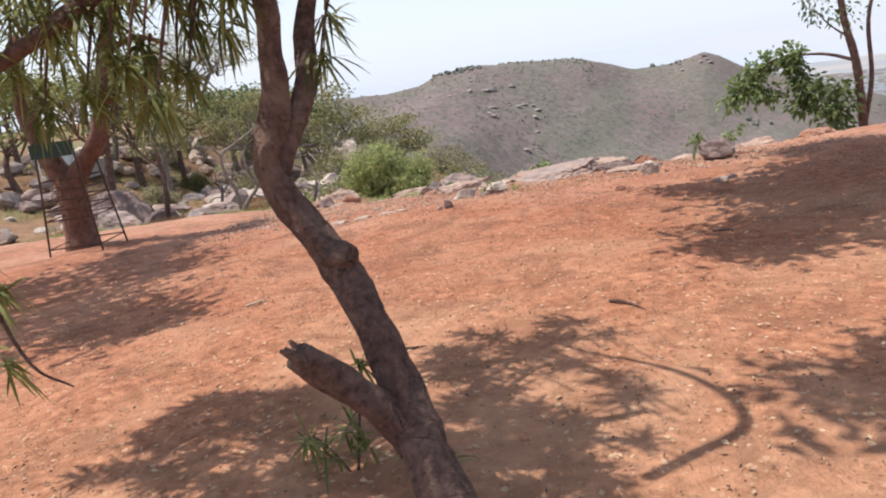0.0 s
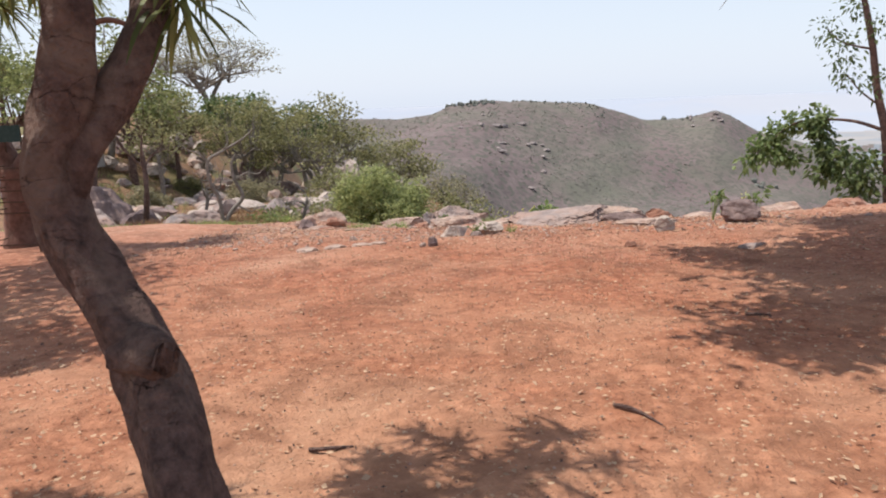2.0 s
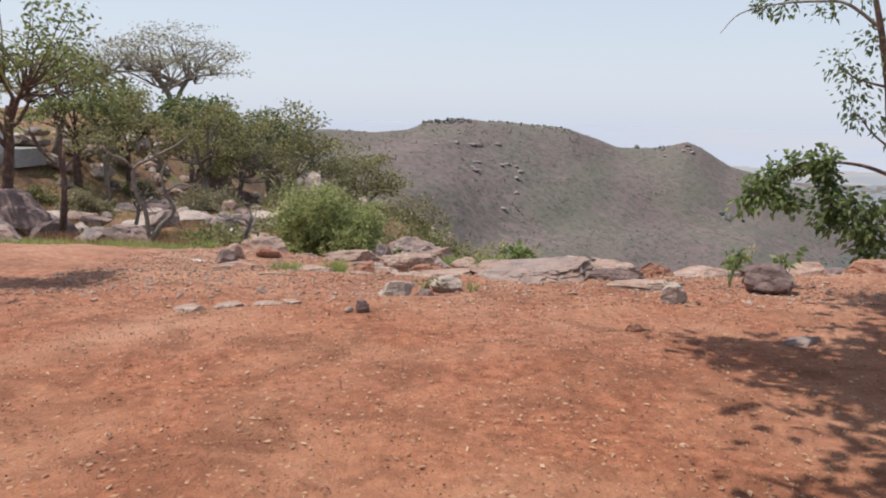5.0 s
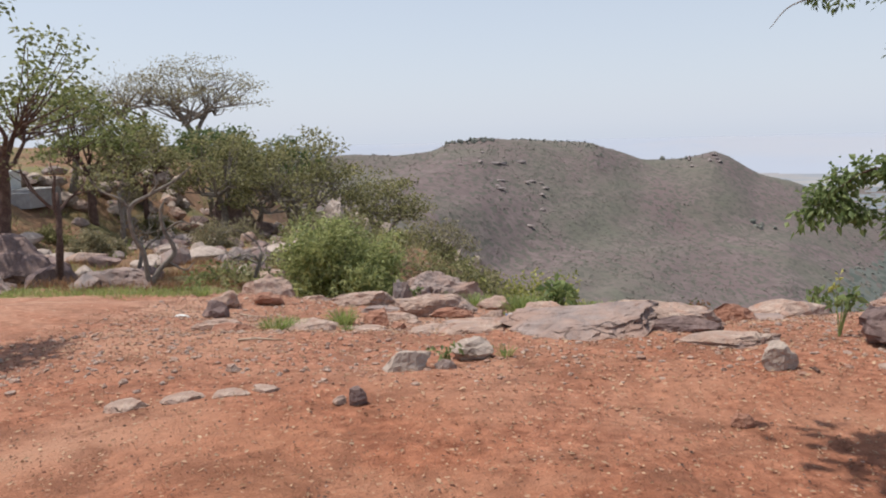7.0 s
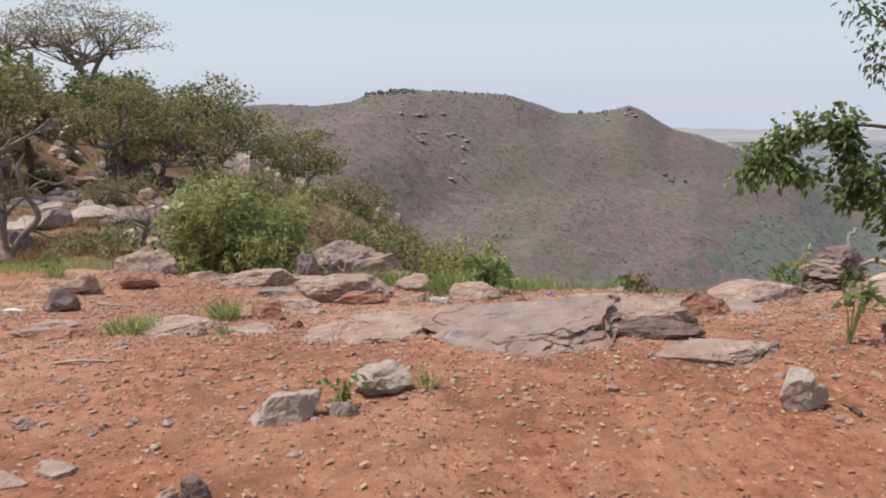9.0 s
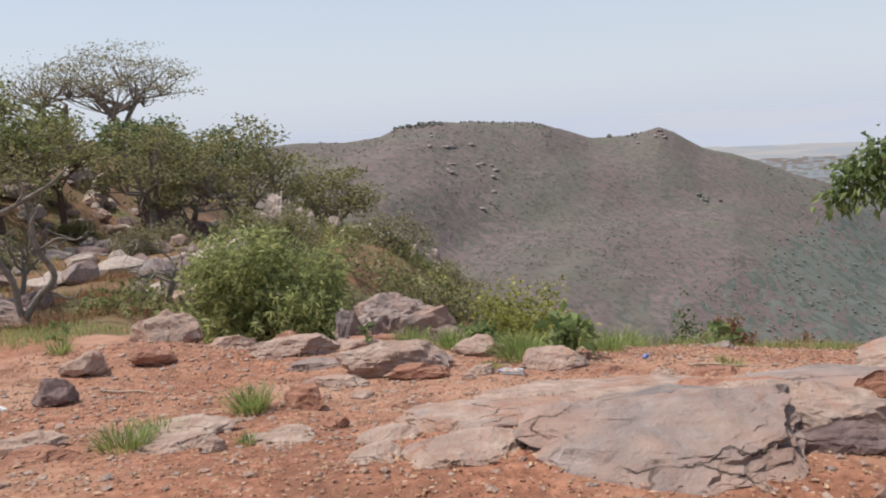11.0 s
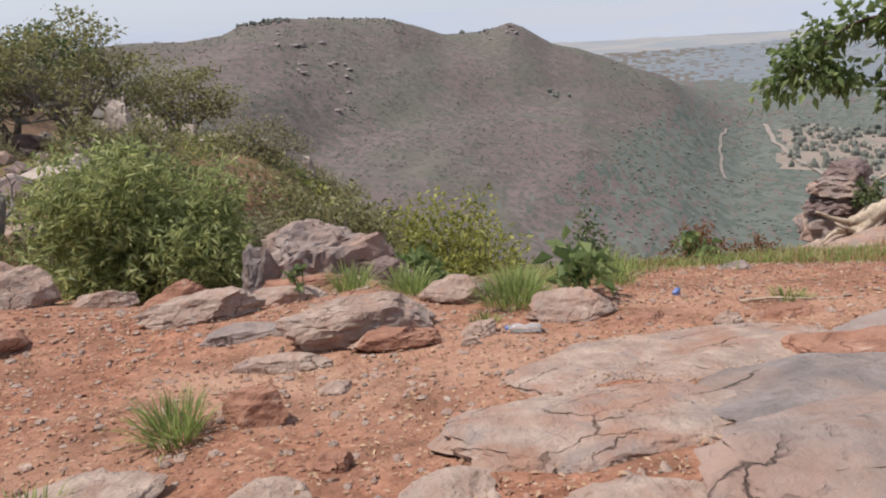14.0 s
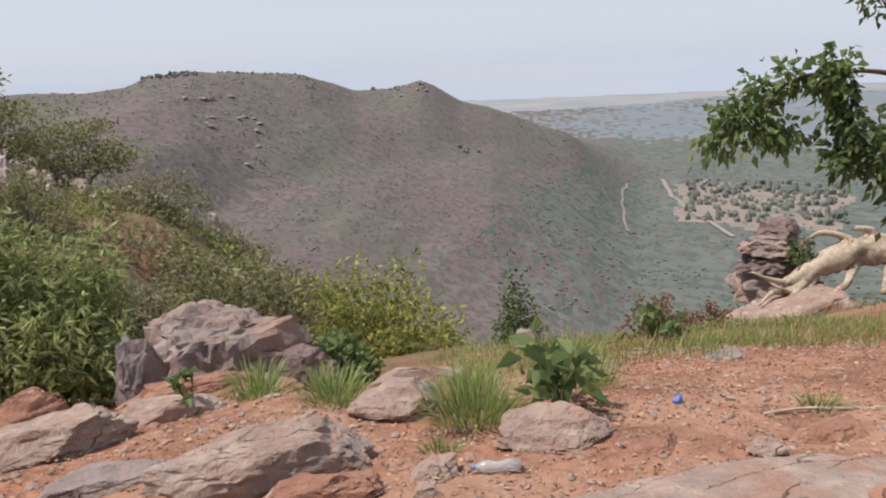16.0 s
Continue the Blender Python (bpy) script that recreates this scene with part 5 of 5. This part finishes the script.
limb("limb", fork, [(-5.15, 11.3, 2.5), (-4.6, 11.4, 2.7), (-4.2, 11.6, 2.55)], [.05, .04, .03], BARK_RED, "", .1, 25)
rng = np.random.default_rng(502)
ros = [(-4.95, 11.4, 3.1), (-5.25, 11.3, 2.0), (-4.5, 11.6, 2.25), (-5.5, 11.5, 3.3), (-6.0, 11.6, 3.4), (-6.6, 11.7, 3.0), (-7.0, 11.5, 2.6), (-6.4, 11.2, 2.4), (-5.8, 11.0, 2.9), (-5.2, 12.2, 3.4), (-7.4, 12.0, 3.0)]
part("crown", *join([tuft(local([p], fork)[0], (0, 0, -.05), 60, .55, .05, rng) for p in ros]), LEAF_LONG, fork)
guard = thing("tree_guard", -5.95, 11.05, gz(-5.95, 11.05), "rusty iron tree guard with splayed legs and a small sign", "tree guard")
for sx, sy in ((-1, -1), (1, -1), (1, 1), (-1, 1)):
    part("leg", *tube([(.42 * sx, .42 * sy, -.05), (.34 * sx, .34 * sy, .9), (.28 * sx, .28 * sy, 1.75)], [.016, .016, .016], 6), IRON, guard)
for k, z in enumerate((.12, .55, .70, .85, 1.0, 1.15, 1.7)):
    q = .415 - .08 * z
    part("ring", *join([tube([(a * q, b * q, z), (c * q, d * q, z)], [.010, .010], 5) for a, b, c, d in ((-1, -1, 1, -1), (1, -1, 1, 1), (1, 1, -1, 1), (-1, 1, -1, -1))]), IRON, guard)
sign_v = [(-.33, -.36, 1.5), (.33, -.36, 1.5), (.33, -.36, 1.72), (-.33, -.36, 1.72), (-.33, -.34, 1.5), (.33, -.34, 1.5), (.33, -.34, 1.72), (-.33, -.34, 1.72)]
SIGN = material("dark_green_paint", (0.02, 0.045, 0.04), (0.04, 0.07, 0.06), 20, 0.6, 0.1)
part("sign", sign_v, [[0, 1, 2, 3], [5, 4, 7, 6], [4, 0, 3, 7], [1, 5, 6, 2], [3, 2, 6, 7], [4, 5, 1, 0]], SIGN, guard, "dark green blank sign plate")

# ---- the leaning tree at the far edge, above the stump ----
edge_tree = thing("tree", 11.2, 19.75, gz(11.2, 19.75), "tall leaning tree with broad leaves low on its trunk", "tree")
limb("trunk", edge_tree, [(11.25, 19.75, -3.2), (11.2, 19.7, -2.4), (11.05, 19.6, -1.0), (10.82, 19.5, .33), (10.6, 19.6, 1.3), (10.42, 19.68, 2.48), (10.1, 19.9, 4.09), (9.7, 20.2, 5.6)], [.20, .13, .11, .10, .09, .08, .06, .035], BARK, "", .15, 31, 12)
limb("limb", edge_tree, [(11.15, 19.7, -1.6), (11.3, 19.6, -.2), (11.15, 19.5, 1.3), (11.4, 19.5, 2.6), (11.5, 19.6, 4.0)], [.07, .06, .05, .045, .03], BARK, "", .12, 32)
limb("limb", edge_tree, [(10.85, 19.5, .3), (10.2, 19.7, .55), (9.6, 19.9, .62), (9.0, 20.3, .55), (8.6, 20.6, .2), (8.25, 20.9, -.25)], [.05, .04, .03, .024, .018, .008], BARK, "", .1, 33, 8)
limb("limb", edge_tree, [(10.2, 19.85, 3.6), (9.6, 20.1, 4.1), (9.2, 20.35, 4.2), (8.4, 20.8, 4.2), (7.6, 21.1, 4.0), (7.2, 21.2, 3.55)], [.045, .035, .03, .022, .014, .006], BARK_GREY, "", .1, 34, 8)
limb("limb", edge_tree, [(10.45, 19.65, 2.3), (10.1, 19.8, 2.4), (9.8, 20.0, 2.55), (9.5, 20.1, 2.9)], [.03, .025, .018, .008], BARK, "", .1, 35, 8)
limb("limb", edge_tree, [(10.7, 19.55, .9), (10.3, 19.8, 1.3), (10.0, 19.9, 1.7)], [.03, .02, .01], BARK, "", .1, 36, 8)
rng = np.random.default_rng(503)


def leaf_balls(spots, per, length, width, ob, mat, droop=.25):
    pieces = []
    for x, y, z, r in spots:
        c = np.array(local([(x, y, z)], ob)[0])
        b = c + rng.normal(size=(per, 3)) * r * .55
        pieces.append(leaves(b, (b - c) + rng.normal(size=(per, 3)) * r * .6 + [0, 0, -.25 * r], length * rng.uniform(.6, 1.15, per), width * rng.uniform(.7, 1.1, per), rng, droop))
    return part("crown", *join(pieces), mat, ob)


leaf_balls([(9.3, 20.1, .55, .22), (9.4, 20.0, .72, .2), (8.97, 20.45, .55, .2), (8.7, 20.7, .35, .26), (8.55, 20.85, .05, .3), (8.5, 20.9, -.25, .3), (8.2, 21.15, -.42, .26), (8.75, 20.65, -.15, .28), (8.95, 20.45, -.35, .2), (8.4, 21.0, .0, .25)], 100, .19, .12, edge_tree, LEAF_GREEN)
leaf_balls([(9.45, 19.95, .35, .2), (9.5, 19.9, .05, .26), (9.6, 19.75, -.2, .28), (9.5, 19.85, -.5, .28), (9.6, 19.75, -.75, .22), (9.85, 19.45, -.35, .3), (9.95, 19.4, -.7, .3), (10.1, 19.2, -1.05, .3), (10.2, 19.2, -1.4, .28), (10.3, 19.3, -.4, .3), (10.4, 19.3, -.9, .3), (10.6, 19.3, -1.8, .22)], 100, .19, .125, edge_tree, LEAF_DARK)
leaf_balls([(10.05, 19.9, 1.65, .35), (9.9, 20.0, 2.1, .35), (9.85, 20.0, 2.5, .3), (9.55, 20.1, 2.9, .3), (10.4, 19.6, 2.9, .3), (10.6, 19.5, 1.5, .35), (10.1, 19.9, 3.4, .3), (11.4, 19.5, 2.6, .5), (11.5, 19.6, 3.4, .5), (9.3, 20.4, 4.05, .3), (8.5, 20.8, 4.2, .3), (8.0, 21, 4.2, .2), (9.8, 20, 4.4, .4), (10.0, 19.9, 5.0, .5), (9.4, 20.3, 5.4, .5)], 60, .15, .08, edge_tree, LEAF_DARK)

# root stump on its rock
rock("boulder", 11.0, 21.5, 4.4, 2.2, .95, "flat pinkish rock shelf under a dead stump", ROCK_PALE, 601, 10, .4, 5, layers=2, category="boulder", z=-4.5, square=3.0, flat_top=.5)
for k, (x, y, w, h, z) in enumerate([(11.4, 22.8, 2.3, .75, -4.1), (11.5, 22.95, 1.8, .46, -3.50), (11.6, 22.95, 1.7, .44, -3.16), (11.7, 23.0, 1.5, .40, -2.86)]):
    rock("boulder", x, y, w, w * .7, h, "layer of split purple-brown rock in a stack", ROCK_DARK if k % 2 else ROCK_GREY, 604 + k, 12 * k - 20, .3, 4, z=z, category="boulder", group="split rock stack", layers=2.6, flat_top=.6, square=3.0, grain=.14)
stump = thing("stump", 11.6, 21.8, -3.7, "bleached overturned tree stump with twisted roots", "stump")
limb("trunk", stump, [(13.9, 21.3, -3.1), (13.2, 21.5, -2.98), (12.5, 21.8, -3.02), (11.9, 22.0, -3.22), (11.35, 22.0, -3.42), (10.9, 22.0, -3.5)], [.30, .30, .27, .22, .16, .08], BARK_DEAD, "", .6, 41, 18)
for k, q in enumerate([[(11.9, 22.0, -3.3), (11.2, 22.0, -3.5), (10.7, 22.1, -3.42), (10.25, 22.2, -3.22)], [(11.5, 22.0, -3.45), (10.9, 21.9, -3.62), (10.5, 21.9, -3.6), (10.1, 21.8, -3.75)],
                       [(11.3, 21.9, -3.5), (10.8, 21.7, -3.68), (10.6, 21.5, -3.72), (10.15, 21.2, -3.82)], [(11.7, 22.0, -3.4), (11.2, 21.8, -3.66), (10.7, 21.8, -3.55), (10.45, 21.9, -3.4)],
                       [(12.6, 21.8, -2.9), (12.3, 22.0, -2.7), (12.0, 22.2, -2.64), (11.75, 22.3, -2.75)], [(12.9, 21.6, -2.85), (12.75, 21.7, -2.6), (12.45, 21.8, -2.52)],
                       [(12.4, 21.7, -3.2), (12.0, 21.5, -3.5), (11.6, 21.4, -3.6), (11.1, 21.3, -3.7)], [(13.0, 21.4, -3.2), (12.7, 21.2, -3.45), (12.5, 21.1, -3.7)], [(13.4, 21.4, -2.9), (13.2, 21.5, -2.65), (13.3, 21.4, -2.4)]]):
    limb("root", stump, q, [.12, .075, .05, .018][: len(q)], BARK_DEAD, "", .35, 42 + k, 9)
bush("bush", 11.6, 22.3, .8, .5, .55, "small dark shrub between stump and rock", LEAF_DARK, 72, 500, .10, .05, z=-3.3, clumps=18)

# dead shrubs and the tree that shades the clearing
dead = thing("dead_tree", -6.5, 21.0, gz(-6.5, 21.0), "leafless crooked bleached dead tree in grass", "dead tree")
limb("trunk", dead, [(-6.56, 21.0, -2.3), (-6.5, 21.02, -1.75), (-6.27, 21.13, -1.34), (-5.98, 21.26, -.98), (-6.13, 21.19, -.53), (-6.19, 21.16, -.06), (-6.05, 21.2, .25)], [.085, .07, .06, .055, .045, .035, .012], BARK_GREY, "", .3, 51, 9)
limb("limb", dead, [(-6.52, 21.02, -1.7), (-6.57, 21.0, -.98), (-6.74, 20.92, -.52), (-6.75, 20.91, .07), (-6.36, 21.09, .33), (-5.83, 21.31, .65), (-5.5, 21.4, .95)], [.06, .055, .05, .045, .04, .03, .01], BARK_GREY, "", .3, 52, 8)
limb("limb", dead, [(-6.15, 21.18, -1.2), (-6.0, 21.25, -1.3), (-5.77, 21.33, -1.42), (-5.6, 21.4, -1.25)], [.03, .028, .02, .008], BARK_GREY, "", .3, 53, 7)
limb("limb", dead, [(-6.75, 20.91, .05), (-6.95, 20.8, .3), (-7.3, 20.8, .45), (-7.5, 20.7, .75)], [.03, .025, .018, .006], BARK_GREY, "", .3, 54, 7)
limb("limb", dead, [(-6.36, 21.09, .33), (-6.2, 21.1, .6), (-6.3, 21.1, 1.0)], [.025, .018, .006], BARK_GREY, "", .3, 55, 7)
limb("limb", dead, [(-6.13, 21.19, -.5), (-5.8, 21.2, -.3), (-5.5, 21.3, -.35), (-5.2, 21.3, -.1)], [.022, .02, .014, .005], BARK_GREY, "", .3, 56, 7)
for x, y, h, sd in [(-8.3, 24.0, 2.4, 612), (-5.0, 23.6, 1.6, 613)]:
    tree("dead_tree", x, y, "leafless crooked grey dead shrub", BARK_GREY, LEAF_DRY, sd, h * .5, .055, 3, h * .5, 0, .1, .1, .1, lean=(.35, 0), spread=.8, up=.1, wiggle=.35, category="dead tree", group="dead shrubs")


def shade_tree(x, y, spots, seed, label, arms):
    """A tree whose crown spreads high over the clearing."""
    global rng
    rng = np.random.default_rng(seed)
    ob = thing("tree", x, y, gz(x, y), label, "tree")
    limb("trunk", ob, [(x, y, gz(x, y) - .3), (x + .05, y, 1.0), (x - .02, y + .05, 2.2), (x, y, 3.5)], [.26, .2, .17, .13], BARK, "", .2, seed)
    for ex, ey, ez in arms:
        limb("limb", ob, [(x, y, 3.2), (x * .6 + ex * .4, y * .6 + ey * .4, 3.9), (x * .25 + ex * .75, y * .25 + ey * .75, ez - .1), (ex, ey, ez)], [.10, .075, .05, .015], BARK, "", .1, seed + 1, 8)
    pieces = []
    for cx, cy, cz, r, n in spots:
        n = int(n * 2.5)
        c = np.array(local([(cx, cy, cz)], ob)[0])
        b = c + rng.normal(size=(n, 3)) * np.array([r, r, .3]) * .5
        b[:, 2] = np.clip(b[:, 2], 3.55, None)
        pieces.append(leaves(b, rng.normal(size=(n, 3)) + [0, 0, .3], .19 * rng.uniform(.6, 1.2, n), .11 * rng.uniform(.7, 1.1, n), rng, .1))
    part("crown", *join(pieces), LEAF_GREEN, ob)


shade_tree(5.7, 7.0, [(1.0, 6.4, 3.9, .8, 420), (1.9, 7.0, 4.0, .9, 520), (2.9, 7.6, 4.1, 1.0, 560), (1.6, 8.2, 3.9, .8, 420), (2.4, 8.8, 4.0, .9, 480), (3.4, 9.4, 4.0, .9, 480), (3.9, 8.4, 4.3, 1.0, 520), (4.6, 9.8, 4.2, .9, 420), (3.2, 10.4, 4.0, .8, 420), (2.6, 6.3, 4.0, .9, 420), (3.8, 6.8, 4.2, 1.0, 420), (5.0, 8.0, 4.5, 1.0, 420), (0.5, 5.9, 3.9, .5, 160), (1.0, 9.0, 3.9, .5, 160)], 615, "spreading shade tree beside the clearing", [(1.2, 6.5, 4.0), (2.0, 8.4, 4.0), (3.4, 10.2, 4.1), (4.8, 9.4, 4.2), (2.9, 7.2, 4.1)])
shade_tree(-8.2, 6.6, [(-5.7, 8.8, 4.0, .7, 300), (-4.7, 6.3, 4.0, .5, 200), (-5.4, 6.6, 4.1, .9, 380), (-6.3, 7.4, 4.2, 1.0, 420), (-6.4, 9.8, 4.1, .8, 340), (-7.4, 8.6, 4.3, 1.0, 420), (-6.4, 10.4, 4.0, .6, 240)], 616, "shade tree with a wide crown beside the clearing", [(-5.6, 8.6, 4.0), (-4.9, 6.4, 4.0), (-6.4, 9.6, 4.1)])
shade_tree(3.1, -0.6, [(-.1, 3.3, 4.0, .4, 110), (.25, 3.0, 4.0, .4, 90), (.35, 3.6, 4.0, .35, 70), (1.8, 1.4, 4.2, .8, 160)], 617, "shade tree behind the start of the path", [(-.1, 3.4, 4.0), (.6, 3.6, 4.0)])

# ---- small things ----
PLASTIC = bpy.data.materials.new("clear_plastic")
PLASTIC.use_nodes = True
pb = PLASTIC.node_tree.nodes["Principled BSDF"]
pb.inputs["Base Color"].default_value, pb.inputs["Roughness"].default_value, pb.inputs["Transmission Weight"].default_value = (0.9, 0.93, 0.95, 1), 0.15, 0.75
WHITE = material("white_paint", (0.62, 0.62, 0.60), (0.75, 0.75, 0.73), 12, 0.7, 0.1)
BLUE = material("blue_plastic", (0.10, 0.16, 0.42), (0.22, 0.30, 0.60), 14, 0.4, 0.1)
bottle = thing("bottle", 1.24, 14.82, gz(1.24, 14.82) + .035, "crushed clear plastic bottle lying on the soil", "bottle", turn=70)
part("body", *tube([(0, -.12, 0), (0, -.115, 0), (0, -.05, .005), (0, 0, -.004), (0, .05, .004), (0, .08, 0), (0, .115, 0)], [.012, .03, .033, .026, .032, .028, .012], 12), PLASTIC, bottle, smooth_faces=True)
part("cap", *tube([(0, .115, 0), (0, .135, 0)], [.014, .014], 10), BLUE, bottle, "blue bottle cap")
v, f = rock_shape(.05, .04, .04, 620, 2)
wrapper = tagged(part("wrapper", v, f, BLUE), "crumpled blue and white plastic wrapper on the soil", "litter")
wrapper.location = (2.6, 15.1, gz(2.6, 15.1) + .03)
v, f = rock_shape(.12, .06, .035, 621, 2)
paper = tagged(part("plastic_bag", v, f, WHITE), "small crumpled white plastic bag on the soil", "litter")
paper.location = (-3.1, 14.2, gz(-3.1, 14.2) + .02)
for x, y, l, a, s in [(-1.55, 11.6, .45, 8, 1), (2.15, 6.1, .22, 20, 2), (-1.9, 5.7, .2, 30, 3), (0.9, 4.6, .28, -50, 4), (2.85, 14.7, .7, -25, 5), (2.95, 10.1, .18, 80, 6), (3.9, 17.3, .45, -35, 7), (-0.55, 4.2, .2, 15, 8), (-2.6, 15.0, .5, 5, 9)]:
    c, n = math.cos(radians(a)), math.sin(radians(a))
    p, r = spline([(x + c * l * t, y + n * l * t + .02 * math.sin(7 * t + s), gz(x + c * l * t, y + n * l * t) + .012 + .01 * math.sin(5 * t)) for t in (0, .33, .66, 1)], [.012, .011, .009, .004], 4)
    tagged(part("stick", *tube(p - np.array([x, y, 0]), r, 6, .2, s), BARK_DEAD if s % 2 else BARK), "dry broken stick lying on the soil", "stick", "fallen sticks").location = (x, y, 0)

# ---- shrine terrace on the hill ----
STONE = material("grey_paving", (0.30, 0.28, 0.27), (0.44, 0.42, 0.41), 6, 0.9, 0.3, 14)


def box(sx, sy, sz, z=0.0, x=0.0, y=0.0):
    v = [(x + a * sx / 2, y + b * sy / 2, z + c * sz) for c in (0, 1) for a, b in ((-1, -1), (1, -1), (1, 1), (-1, 1))]
    return v, [[3, 2, 1, 0], [4, 5, 6, 7], [0, 1, 5, 4], [1, 2, 6, 5], [2, 3, 7, 6], [3, 0, 4, 7]]


terrace = thing("terrace", -22.3, 41, gz(-22.3, 41) - .12, "low grey stone terrace with steps on the hillside", "terrace")
part("platform", *box(4.2, 2.4, .9, -.7), STONE, terrace)
part("step", *box(4.2, .4, .75, -.7, 0, -1.4), STONE, terrace)
block = thing("shrine", -22.2, 41, gz(-22.3, 41) + .08, "small white-painted block shrine on the terrace", "shrine")
part("body", *box(.9, .8, .8), WHITE, block)
part("cap", *box(1.05, .95, .12, .8), WHITE, block)
lamp = thing("lamp_post", -21.2, 36.6, gz(-21.2, 36.6), "white lantern lamp on a thin post", "lamp post")
part("post", *tube([(0, 0, -.1), (0, 0, 1.4)], [.05, .04], 8), WHITE, lamp)
part("lantern", *tube([(0, 0, 1.4), (0, 0, 1.5), (0, 0, 1.75)], [.10, .14, .17], 8), WHITE, lamp)
part("hood", *tube([(0, 0, 1.75), (0, 0, 1.78), (0, 0, 1.95), (0, 0, 2.0)], [.30, .30, .10, .03], 8), WHITE, lamp)
